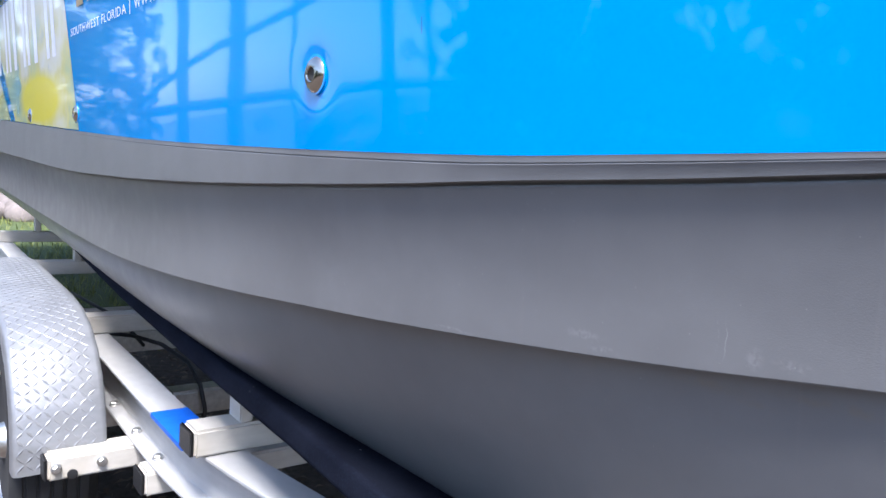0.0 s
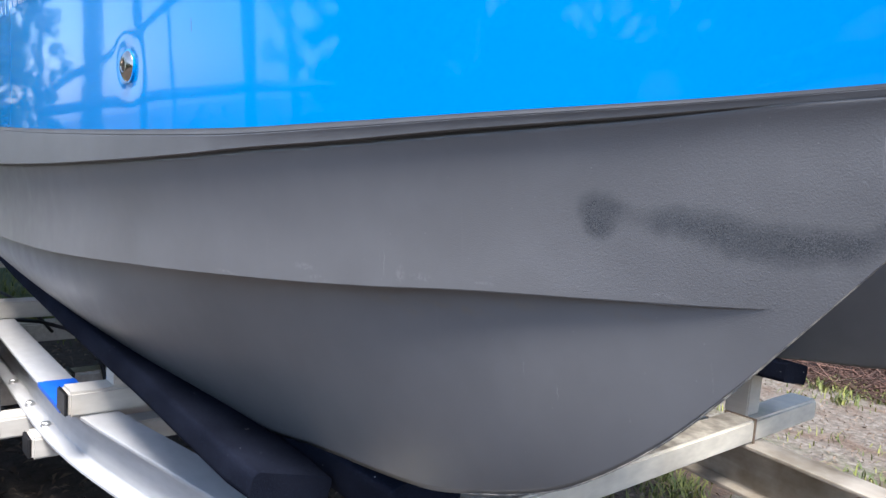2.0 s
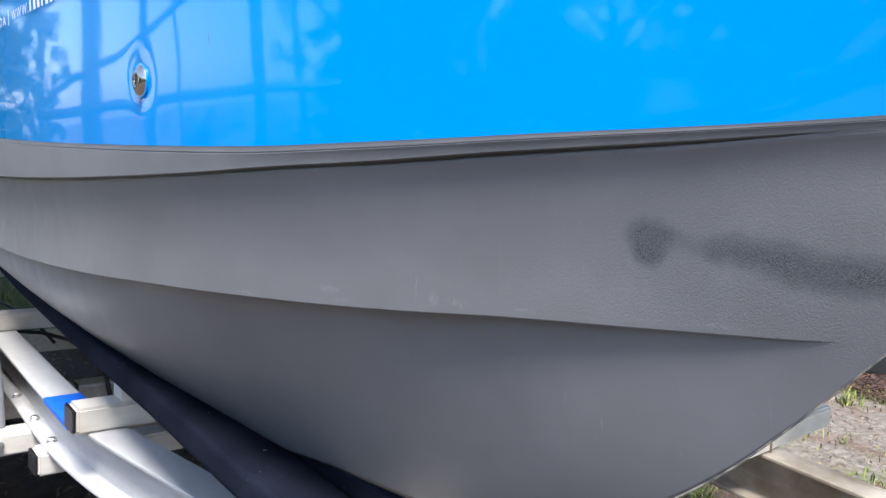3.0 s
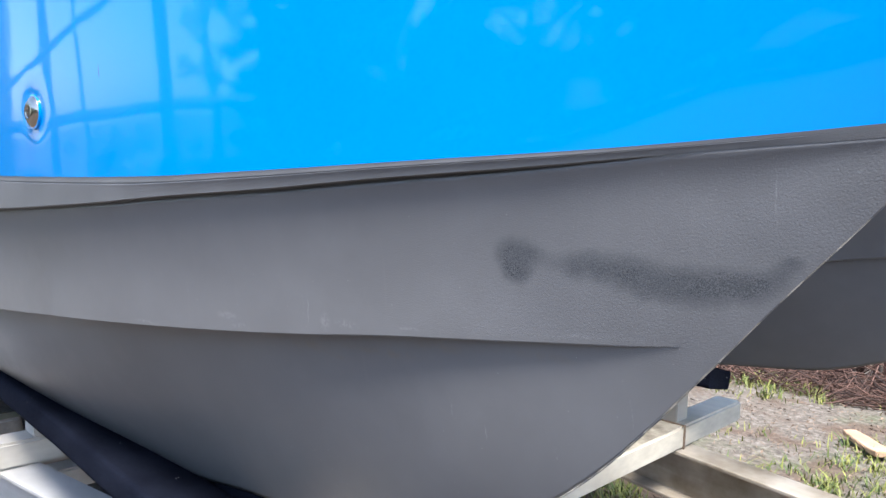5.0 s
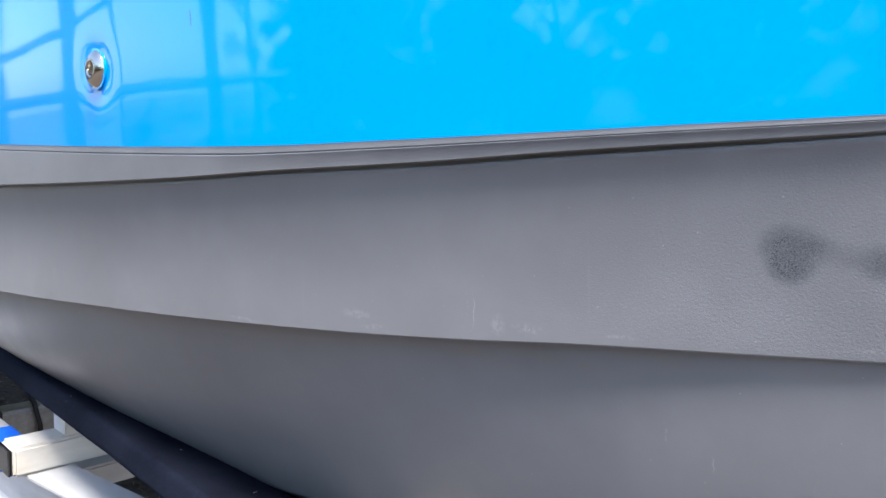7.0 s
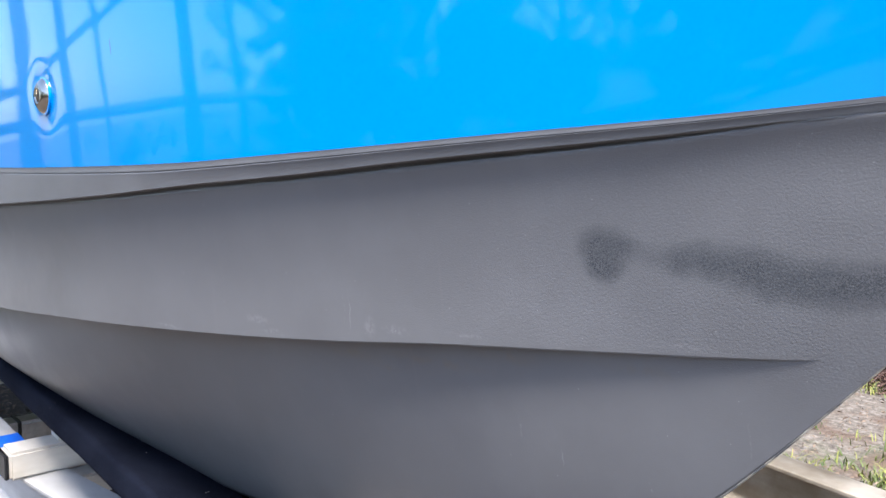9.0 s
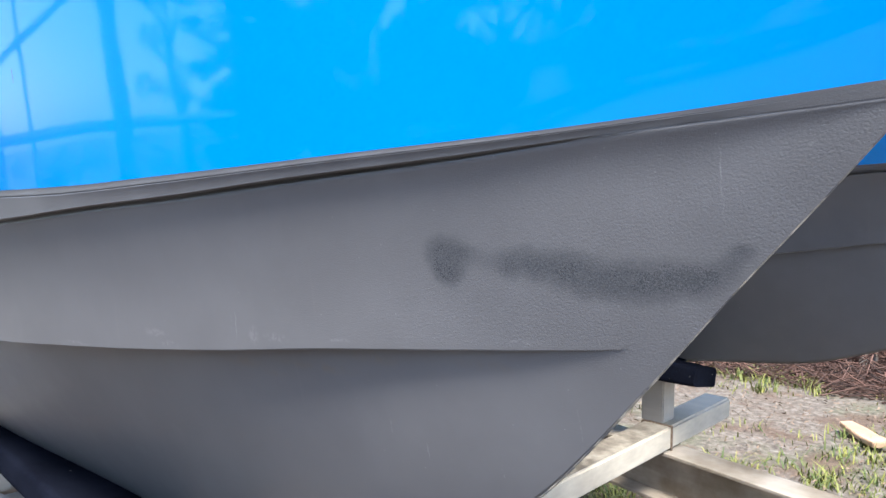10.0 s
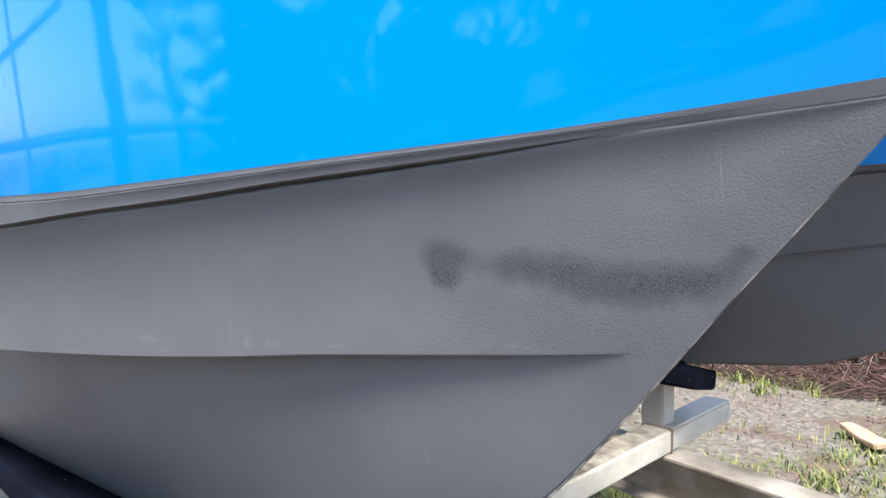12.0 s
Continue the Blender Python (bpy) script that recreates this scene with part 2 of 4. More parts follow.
def ground_mat():
    m = Mat("sandy_lawn_soil", (0.2, 0.17, 0.13), 0.95)
    patch = m.noise(1.1, 6, 0.65)
    fine = m.noise(28, 5, 0.7)
    sand = m.ramp(fine, [(0.3, (0.050, 0.040, 0.030)), (0.5, (0.140, 0.117, 0.092)), (0.72, (0.275, 0.245, 0.205))])
    litter = m.ramp(m.noise(45, 5, 0.7, stretch=(1, 2.2, 1)), [(0.3, (0.045, 0.03, 0.02)), (0.6, (0.13, 0.08, 0.05)), (0.8, (0.26, 0.17, 0.10))])
    turf = m.ramp(m.noise(60, 4, 0.7), [(0.3, (0.03, 0.055, 0.012)), (0.7, (0.10, 0.14, 0.035))])
    base = m.mix(m.grey(patch, [(0.50, 0.0), (0.62, 0.4)]), sand, turf)
    base = m.mix(m.grey(m.noise(2.3, 5, 0.6), [(0.50, 0.0), (0.60, 0.75)]), base, litter)
    # bare leaf-littered earth where the trailer keeps the rain and sun off
    xs, ys = m.axis(0), m.axis(1)
    edge = m.math("MULTIPLY", m.math("SUBTRACT", m.noise(2.5, 3), 0.5), 0.9)
    inside = m.math("MULTIPLY", m.math("LESS_THAN", m.math("ADD", xs, edge), -0.9), m.math("MULTIPLY", m.math("GREATER_THAN", m.math("ADD", ys, edge), -0.3), m.math("LESS_THAN", m.math("ADD", ys, edge), 2.9)))
    inside = m.math("MULTIPLY", inside, m.math("GREATER_THAN", m.math("ADD", xs, edge), -4.6))
    base = m.mix(m.math("MULTIPLY", inside, 0.9), base, litter)
    # bare soil beside and under the boat, darkened to cut bounce light on hulls
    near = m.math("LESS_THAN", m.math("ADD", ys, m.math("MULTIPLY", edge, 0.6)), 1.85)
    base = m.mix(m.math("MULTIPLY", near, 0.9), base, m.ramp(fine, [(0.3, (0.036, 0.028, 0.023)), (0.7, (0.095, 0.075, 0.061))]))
    # lawn further off
    far = m.math("LESS_THAN", m.math("ADD", xs, edge), -4.6)
    far = m.math("MULTIPLY", far, m.math("GREATER_THAN", m.math("ADD", ys, edge), -0.8))
    base = m.mix(m.math("MULTIPLY", far, 0.85), base, turf)
    m.color(base)
    m.bump(fine, 0.7, 0.02)
    m.bump(m.noise(150, 4), 0.5, 0.006)
    return m.m


def foliage(name, a, b, rough=0.55):
    m = Mat(name, a, rough)
    info = m.n.new("ShaderNodeNewGeometry").outputs["Random Per Island"]
    m.color(m.ramp(info, [(0.0, a), (1.0, b)]))
    m.b.inputs["Subsurface Weight"].default_value = 0.0
    return m.m


# damp patch and tail on the upper panel: centre x, z, half sizes and strength
DAMP = [(-0.077, 1.141, 0.0174, 0.0174, 1.3), (-0.061, 1.1465, 0.0123, 0.0095, 0.78), (-0.0725, 1.1295, 0.0112, 0.0112, 1.04), (-0.04, 1.1395, 0.0192, 0.0144, 0.36), (-0.021, 1.138, 0.012, 0.0138, 0.72),
        (-0.004, 1.1395, 0.0156, 0.015, 0.94), (0.0157, 1.136, 0.0168, 0.0169, 0.94), (0.0345, 1.1317, 0.0168, 0.0169, 0.94), (0.053, 1.1292, 0.0168, 0.0169, 0.94), (0.071, 1.1293, 0.0168, 0.0165, 0.91),
        (0.089, 1.1313, 0.0168, 0.0158, 0.81), (0.106, 1.1325, 0.0150, 0.0145, 0.8), (0.118, 1.1350, 0.0120, 0.0135, 0.7), (0.128, 1.1400, 0.0085, 0.0100, 0.5), (0.127, 1.1455, 0.009, 0.008, 0.3), (0.1345, 1.1525, 0.0085, 0.0075, 1.0)]

# pale rub marks near the chine and on the panels
SCUFFS = [(-0.440, 1.042, 0.022, 0.006), (-0.418, 1.032, 0.016, 0.003), (-0.290, 1.056, 0.007, 0.010), (-0.262, 1.057, 0.016, 0.005), (-0.32, 1.072, 0.0008, 0.018), (-0.19, 1.062, 0.020, 0.0018), (-0.02, 1.078, 0.020, 0.0016),
          (-0.16, 0.985, 0.0012, 0.012), (0.015, 1.010, 0.0009, 0.020), (-0.60, 1.012, 0.03, 0.002), (0.1745, 1.2194, 0.0022, 0.0022), (-0.055, 0.955, 0.0010, 0.012)]

# brown smears under the chine, and thin upright scratches
STAINS = [(-0.335, 1.019, 0.035, 0.007), (-0.30, 1.012, 0.020, 0.004), (-0.17, 1.045, 0.03, 0.006), (-0.06, 1.052, 0.03, 0.006), (-0.24, 1.028, 0.05, 0.005)]
SCRATCHES = [(-0.313, 1.068, 0.0007, 0.022), (-0.125, 0.965, 0.0007, 0.010), (0.020, 0.985, 0.0006, 0.008), (0.125, 1.200, 0.0006, 0.035)]

BLUE = blue_vinyl()
GREY, GREY_FAR = hull_grey("grey_textured_coating", DAMP), hull_grey("grey_textured_coating_dry")
BAND = speckled("grey_rubbing_band", (0.100, 0.100, 0.102), (0.130, 0.130, 0.132), 9, 0.45, 0.0, 0.25, 800, 0.0008)
ALU = aluminium("weathered_aluminium", (0.43, 0.40, 0.35), (0.52, 0.485, 0.425), 0.5, (0.38, 0.30, 0.19), 0.0)
ALU_RAIL = aluminium("brushed_aluminium_rail", (0.39, 0.38, 0.365), (0.49, 0.48, 0.46), 0.5, (0.44, 0.41, 0.35), 0.08)
ALU_STAINED = aluminium("stained_aluminium_rail", (0.44, 0.38, 0.30), (0.64, 0.57, 0.47), 0.5, (0.17, 0.125, 0.07), 0.1, (0.38, 0.62, 0.8))
ALU_FRONT = aluminium("grimy_front_tube", (0.50, 0.45, 0.36), (0.66, 0.60, 0.48), 0.5, (0.30, 0.24, 0.16), 0.0, film=(0.6145, 1.81, (0.13, 0.11, 0.085)))
PLATE = aluminium("diamond_plate_aluminium", (0.19, 0.195, 0.205), (0.25, 0.255, 0.265), 0.42, (0.215, 0.21, 0.20), 0.35)
STEEL = speckled("galvanised_bolt", (0.50, 0.49, 0.47), (0.66, 0.65, 0.62), 60, 0.4, 1.0, 0.1)
CHROME = Mat("polished_stainless", (0.50, 0.46, 0.40), 0.14, 1.0).m
BLACK = speckled("black_plastic", (0.012, 0.012, 0.013), (0.022, 0.022, 0.023), 40, 0.45)
RUBBER = speckled("black_rubber", (0.014, 0.014, 0.014), (0.03, 0.029, 0.028), 14, 0.75)
TAPE = speckled("blue_masking_tape", (0.005, 0.10, 0.55), (0.01, 0.13, 0.62), 30, 0.55)
CARPET = carpet()
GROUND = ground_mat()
WHITE = speckled("white_lettering", (0.72, 0.76, 0.80), (0.80, 0.83, 0.86), 30, 0.3)
GOLD = speckled("bronze_lettering", (0.30, 0.20, 0.08), (0.42, 0.30, 0.13), 20, 0.35, 0.5)

# ---- ground ----
ground_verts, ground_faces = [], []
N = 90
for i in range(N + 1):
    for j in range(N + 1):
        gx, gy = [math.copysign(abs(u) ** 2.2 * 120, u) for u in (2 * i / N - 1, 2 * j / N - 1)]
        d = math.hypot(gx, gy)
        gz = 0.03 * noise.noise((gx * 0.5, gy * 0.5, 0)) + 0.015 * noise.noise((gx * 2.1, gy * 2.1, 3))
        ground_verts.append((gx, gy, gz if d < 60 else 0))
for i in range(N):
    for j in range(N):
        a = i * (N + 1) + j
        ground_faces.append((a, a + N + 1, a + N + 2, a + 1))
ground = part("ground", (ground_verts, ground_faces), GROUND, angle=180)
tagged(ground, "sandy yard with thin grass, leaf litter and bare soil", "ground", kind="structure")

# ---- boat ----
YC = 0.64            # the near hull's centre plane
MID = 1.27           # the middle of trailer and boat
FAR_YC = 2.03

# half breadths, from the centre plane, and heights of the long lines of a hull
HALF_A = curve([(-8, .235), (-3, .24), (-1.5, .238), (-.83, .209), (-.6, .187), (-.3, .135), (0, .066), (.12, .032), (.226, .004), (.241, 0)])
Z_A = curve([(-8, 1.26), (-3.68, 1.219), (-2.08, 1.194), (-1.35, 1.187), (-.926, 1.19), (-.684, 1.194), (-.519, 1.199), (-.389, 1.2065), (-.27, 1.2140), (-.151, 1.2222), (0, 1.2325), (.109, 1.2425), (.235, 1.256)])
Z_B = curve([(-8, 1.10), (-3.68, 1.085), (-2.38, 1.085), (-1.67, 1.103), (-1.263, 1.121), (-.924, 1.142), (-.68, 1.160), (-.517, 1.175), (-.351, 1.189), (-.212, 1.203), (-.047, 1.218), (.1, 1.233), (.235, 1.246)])
UNDER = curve([(-8, .012), (-1.5, .011), (-.45, .009), (-.1, .006), (.03, .002), (.1, 0), (.241, 0)])
SLOT = curve([(-8, .0016), (-1.5, .0018), (-.8, .0022), (-.5, .0026), (-.2, .0026), (-.05, .0018), (.02, .0008), (.06, 0), (.241, 0)])
# how strongly the panel hollows in just below the band
FILLET = curve([(-8, .05), (-1, .08), (-.4, .12), (-.1, .30), (.05, .48), (.15, .5), (.241, .5)])
Z_C = curve([(-8, .93), (-4, .92), (-3.3, .916), (-2.6, .911), (-2.085, .911), (-1.786, .917), (-1.38, .940), (-1.11, .960), (-.9, .979), (-.66, 1.001), (-.475, 1.019), (-.335, 1.035), (-.207, 1.0515), (-.073, 1.0650), (.053, 1.0793), (.092, 1.088)])
HALF_C = curve([(-8, .224), (-1.5, .215), (-.83, .182), (-.444, .129), (-.179, .079), (-.05, .0445), (.03, .030), (.15, .016), (.241, 0)])
INSET_C = curve([(-8, .012), (-1.8, .018), (-1.2, .028), (-.7, .030), (-.4, .024), (-.15, .015), (-.05, .009), (.02, .0036), (.05, .0010), (.065, 0), (.241, 0)])
Z_K = curve([(-8, .85), (-4, .80), (-2.5, .745), (-1.7, .716), (-1, .702), (-.78, .713), (-.6, .740), (-.35, .775), (-.235, .812), (-.142, .853), (-.078, .897), (-.021, .948), (.024, .998), (.068, 1.052), (.092, 1.082), (.128, 1.127), (.171, 1.178), (.222, 1.240), (.241, 1.262)])


def stem_x(z):
    lo, hi = -0.6, 0.241
    if z >= 1.262:
        return 0.241 + (z - 1.262) * 0.81
    for _ in range(40):
        mid = (lo + hi) / 2
        lo, hi = (mid, hi) if Z_K(mid) < z else (lo, mid)
    return lo


STATIONS = list(np.linspace(-8, -2.2, 20)) + list(np.linspace(-2, -0.62, 47)) + list(np.linspace(-0.6, 0.236, 95))


HOLLOW = curve([(-8, .006), (-1.5, .006), (-.5, .005), (-.15, .003), (.05, 0), (.235, 0)])


def stem_limit(x, z, slope=0.325, blunt=0.0010):
    return blunt + slope * max(0.0, stem_x(z) - x)


def lesser(a, b, p):
    """The lesser of two breadths, blended smoothly where they cross."""
    a, b = max(a, 1e-5), max(b, 1e-5)
    m = min(a, b)
    return m * ((m / a) ** p + (m / b) ** p) ** (-1 / p)


def proud(x):
    """How far the band still stands out from the hull: 1 aft, 0 where it runs flush into the stem."""
    return min(1, max(0, (0.17 - x) / 0.2))


def band_lean(x):
    return 0.26 * (1 - proud(x))


# how straight the bottom runs from chine to keel: 0 is a round bilge, 1 a plain vee
BILGE = curve([(-8, 0), (-1.5, 0), (-1.15, .12), (-.85, .6), (-.6, .88), (-.3, .8), (-.02, .1), (.05, 0), (.241, 0)])


def bottom_section(x):
    """From the slot under the rubbing band down to the keel: (half breadth, height)."""
    zb, zk = Z_B(x), Z_K(x)
    ha = max(HALF_A(x) - band_lean(x) * (Z_A(x) - zb), 0.0012)
    u, w = UNDER(x), SLOT(x)
    deep = min(0.03, 5 * w, 0.7 * ha)
    rows = [(ha + 0.0005, zb + 0.001), (ha - deep, zb + 0.001), (ha - deep, zb - w), (max(ha - u - 0.35 * w, 0), zb - w), (max(ha - u, 0), zb - w - 0.0012)]
    bow = max(0, min(1, (x + 0.03) / 0.09))
    bow = 1 + 4 * bow * bow * (3 - 2 * bow)
    zc, hc = max(Z_C(x), zk), HALF_C(x)
    h0, z0 = rows[-1]
    inset = INSET_C(x)
    soft = min(1, inset / 0.006)
    edge = stem_limit(x, zc)
    full = lesser(hc * bow, edge, 14)
    for k in range(1, 16):
        f = (k / 15) ** 1.4
        cove = FILLET(x) * max(0, z0 - zc) * f * math.exp(-7 * f)
        rows.append((h0 + (full - h0) * f - cove - HOLLOW(x) * math.sin(math.pi * f) ** 1.2, z0 + (zc + 0.001 * soft - z0) * f))
    h1, z1 = (hc - inset) * bow, max(zc - 0.001 * soft, zk)
    under = lesser(h1, edge - inset, 14)
    rows += [(max(full - 0.0008 * soft, 0), max(zc - 0.0002 * soft, zk)), (full + (under - full) * 0.6, max(zc - 0.0003 * soft, zk)), (under, z1)]
    lin = BILGE(x)
    for k in range(1, 17):
        s = 1.2 * k / 16
        v = math.sin(s) / math.sin(1.2)
        h, z = h1 * (1 - (1 - lin) * (1 - math.cos(s)) / (1 - math.cos(1.2)) - lin * v), z1 - (z1 - zk) * v
        rows.append((lesser(h, stem_limit(x, z) - inset * (1 - v), 10) if k < 16 else 0.0, z))
    return rows


def bottom_creases(x):
    """Sharp rows: the slot, the chine, and the stem edge forward of where the chine ends."""
    rows = [0, 1, 2, 3, 19, 20, 22]
    if x > 0.08:
        rows += range(19, 39)
    elif x > -0.35:
        rows += [37]
    return rows


def band_creases(x):
    return (3, 5, 7, 8)


def band_section(x):
    """The rubbing band: a stepped top lip and a flat face leaning out."""
    za, zb, ha = Z_A(x), Z_B(x), HALF_A(x)
    t = za - zb
    g = min(0.008, t * 0.3)
    o = proud(x)
    fore = max(0, min(1, (x + 1.6) / 1.2))
    p, q = 0.0012 - 0.0009 * fore, 0.006 - 0.0085 * fore
    rows = [(ha + 0.0005 * o, za + 0.0004), (ha + 0.0002 * o, za - 0.0008), (ha + p * 0.85 * o, za - g * 0.5), (ha + p * o, za - g * 0.85), (ha + (p - 0.0013) * o, za - g * 0.97), (ha + p * o, za - g * 1.15),
            (ha + (p + q) / 2 * o, za - t * 0.5), (ha + q * o, zb + 0.0012 * min(1, t / 0.02)), (ha + (q - 0.001) * o, zb), (ha - 0.003 * o, zb + 0.0003)]
    return [(max(h - band_lean(x) * (za - z), 0.0012), z) for h, z in rows]


def skin(section, stations, creases, sides=(-1, 1)):
    """Both sides of a hull from its sections, in the hull's own coordinates (y from its centre plane)."""
    verts, faces = [], []
    for side in sides:
        start = len(verts)
        rows = [section(x) for x in stations]
        n = len(rows[0])
        for x, row in zip(stations, rows):
            verts += [(x, side * h, z) for h, z in row]
        for i in range(len(stations) - 1):
            for j in range(n - 1):
                a, b, c, d = start + i * n + j, start + (i + 1) * n + j, start + (i + 1) * n + j + 1, start + i * n + j + 1
                faces.append((a, b, c, d) if side > 0 else (d, c, b, a))
    bm = bmesh.new()
    made = [bm.verts.new(v) for v in verts]
    for f in faces:
        bm.faces.new([made[i] for i in f])
    for i in range(len(stations) - 1):
        for side in range(len(sides)):
            for j in creases(stations[i]):
                first = side * len(stations) * n + i * n + j
                edge = bm.edges.get((made[first], made[first + n]))
                if edge:
                    edge.smooth = False
    bmesh.ops.remove_doubles(bm, verts=bm.verts, dist=0.0003)
    return bm


SHEER = curve([(-8, 1.55), (-4, 1.655), (-3.3, 1.735), (-2, 1.85), (0, 1.98), (1.2, 2.05)])


# outward lean of the topside
FLARE = curve([(-8, .03), (-1.6, .045), (-1.1, .06), (-.8, .07), (-.5, .06), (-.25, .04), (0, .02), (.24, .005), (1.2, .005)])


def topside_half(x, z):
    """Half breadth of the topside at a place; the shape leans forward towards the raked stem."""
    za = Z_A(min(x, 0.235))
    rise = max(0, z - za)
    aft = max(0, 0.241 + 0.81 * rise - x)
    back = x - 0.81 * rise * math.exp(-aft / (0.25 + 0.9 * rise))
    return HALF_A(back) + FLARE(x) * min(1, aft / 0.3) * rise


def topside():
    rows, cols = 16, 90
    verts, faces = [], []
    for side in (-1, 1):
        start = len(verts)
        for k in range(rows + 1):
            f = k / rows
            xe = 0.234
            for _ in range(30):
                xe = 0.5 * xe + 0.5 * (0.241 + 0.81 * f * (SHEER(xe) - Z_A(0.235)))
            for c in range(cols + 1):
                u = c / cols
                x = xe - (xe + 8) * (1 - u) ** 2.6
                za = Z_A(min(x, 0.235))
                z = za + f * (SHEER(x) - za)
                h = topside_half(x, z)
                verts.append((x, side * max(h, 0), z))
        n = cols + 1
        for k in range(rows):
            for c in range(cols):
                a, b, e, g = start + k * n + c, start + k * n + c + 1, start + (k + 1) * n + c + 1, start + (k + 1) * n + c
                faces.append((a, b, e, g) if side < 0 else (g, e, b, a))
    bm = bmesh.new()
    made = [bm.verts.new(v) for v in verts]
    for f in faces:
        bm.faces.new([made[i] for i in f])
    bmesh.ops.remove_doubles(bm, verts=bm.verts, dist=0.0004)
    return bm


boat = thing("catamaran_boat", "blue and grey twin-hulled motor boat resting on its trailer", "boat")


def raised(bm, rise):
    """Lifts the upper lines of the inner hull side and slopes it in towards the keel, as a tunnel side is."""
    for v in bm.verts:
        f = max(0, min(1, (v.co.z - 0.95) / 0.14))
        if v.co.y < 0:
            g = max(0, min(1, (1.24 - v.co.z) / 0.2))
            v.co.y *= 1 - 0.3 * g * (2 - g)
        v.co.z += rise * f * f * (3 - 2 * f)
    return bm


for yc, grey, rise, ahead in ((YC, GREY, 0.0, 0.0), (FAR_YC, GREY_FAR, 0.028, 0.09)):
    shape = [skin(bottom_section, STATIONS, bottom_creases), skin(band_section, STATIONS, band_creases), topside()]
    if rise:
        shape = [raised(bm, rise) for bm in shape]
    hull = [part("hull_bottom", shape[0], grey, boat, "dark grey pebbled hull bottom with stepped chine", None),
            part("rubbing_band", shape[1], BAND, boat, "grey moulded band along the hull side", None),
            part("topside", shape[2], BLUE, boat, "glossy bright blue hull side", 40)]
    for ob in hull:
        ob.location = (ahead, yc, 0)
WORN = Mat("worn_coating_edge", (0.3, 0.28, 0.24), 0.6)
WORN.color(WORN.ramp(WORN.noise(55, 4), [(0.40, (0.10, 0.098, 0.096)), (0.50, (0.24, 0.22, 0.18)), (0.66, (0.48, 0.42, 0.34))]))
edge_pts = [(stem_x(z) - 0.0002, YC, z) for z in np.linspace(0.80, 1.255, 46)]
part("stem_edge", tube_along(edge_pts, 0.0010, 6), WORN.m, boat, "stem edge worn through to pale filler")
# bridge front end run forward, unseen, to block sky from the far hull
bridge = part("bridge_deck", block((-7.9, YC + 0.1, 1.36), (-0.42, FAR_YC - 0.1, 1.6), 0.03), GREY_FAR, boat)


def hull_deck(yc):
    """The narrow deck over one hull, ending in its pointed stem."""
    xs = list(np.linspace(-8, 0.82, 30))
    verts = [(x, yc + side * max(topside_half(x, SHEER(x)), 0.001), SHEER(x) - 0.004) for x in xs for side in (-1, 1)]
    return verts, [(2 * i, 2 * i + 2, 2 * i + 3, 2 * i + 1) for i in range(len(xs) - 1)]


for yc in (YC, FAR_YC):
    part("deck", hull_deck(yc), WHITE, boat, "white deck")
part("deck", block((-7.95, YC + 0.1, 1.66), (-0.55, FAR_YC - 0.1, 1.70), 0.01), WHITE, boat, "white deck between the hulls")
# unseen foredeck arms added to shade the far hull; middle notch leaves tube sunlit
for y0, y1 in ((YC + 0.1, 1.16), (1.47, FAR_YC - 0.1)):
    part("deck", block((-0.551, y0, 1.66), (0.45, y1, 1.70), 0.01), WHITE, boat)


def gunwale(side_y, side):
    pts = [(x, side_y + side * (topside_half(x, SHEER(x)) + 0.012), SHEER(x)) for x in np.linspace(-8, 0.7, 40)]
    return tube_along(pts, 0.016, 8)


part("gunwale", gunwale(YC, -1), CHROME, boat, "polished rub rail along the gunwale")
part("gunwale", gunwale(FAR_YC, 1), CHROME, boat)


def drain_fitting(x, z, size=0.0225):
    """A round flanged through-hull outlet with a hollow throat."""
    h = topside_half(x, z)
    profile = [(size * 0.96, -0.004), (size, 0.001), (size * 0.97, 0.0025), (size * 0.80, 0.0055), (size * 0.60, 0.0078), (size * 0.44, 0.0082), (size * 0.36, 0.007), (size * 0.33, 0.002), (size * 0.30, -0.004)]
    m = Matrix.Translation((x, YC - h, z)) @ Euler((radians(91), 0, math.atan2(HALF_A(x) - HALF_A(x + 0.02), 0.02))).to_matrix().to_4x4()
    ring = part("drain_fitting", moved(lathe(profile, 32), m), CHROME, boat, "polished stainless drain outlet")
    part("throat", moved(lathe([(size * 0.345, 0.0035), (size * 0.2, 0.003), (size * 0.02, 0.002)], 20), m), BLACK, ring)
    part("seal", moved(lathe([(size * 1.10, -0.003), (size * 1.10, 0.0015), (size * 0.9, 0.002)], 28), m), BLUE, ring)


for fx, fz in ((-0.832, 1.283), (-2.10, 1.239), (-2.84, 1.237), (-3.86, 1.245)):
    drain_fitting(fx, fz)

# ---- trailer ----
trailer = thing("boat_trailer", "aluminium tandem-axle boat trailer with carpeted bunks", "trailer")
RAIL_Y, RAIL_TOP, RAIL_LOW = 0.533, 0.557, 0.427
FLANGE, TUBE, DEEP = 0.084, 0.076, 0.058


def rail_line(side):
    """Centre line of a main rail: straight along the boat, then bending in to the tongue."""
    pts = [(-7.2, RAIL_Y), (-4, RAIL_Y), (-1.75, RAIL_Y)]
    for k in range(1, 7):
        a = k / 6
        pts.append((-1.75 + 0.42 * a, RAIL_Y + 0.17 * 0.42 * a * a / 2))
    x0, y0 = pts[-1]
    for x in np.linspace(-1.0, 3.0, 9):
        pts.append((x, y0 + 0.172 * (x - x0)))
    return [(x, y if side < 0 else 2 * MID - y) for x, y in pts]


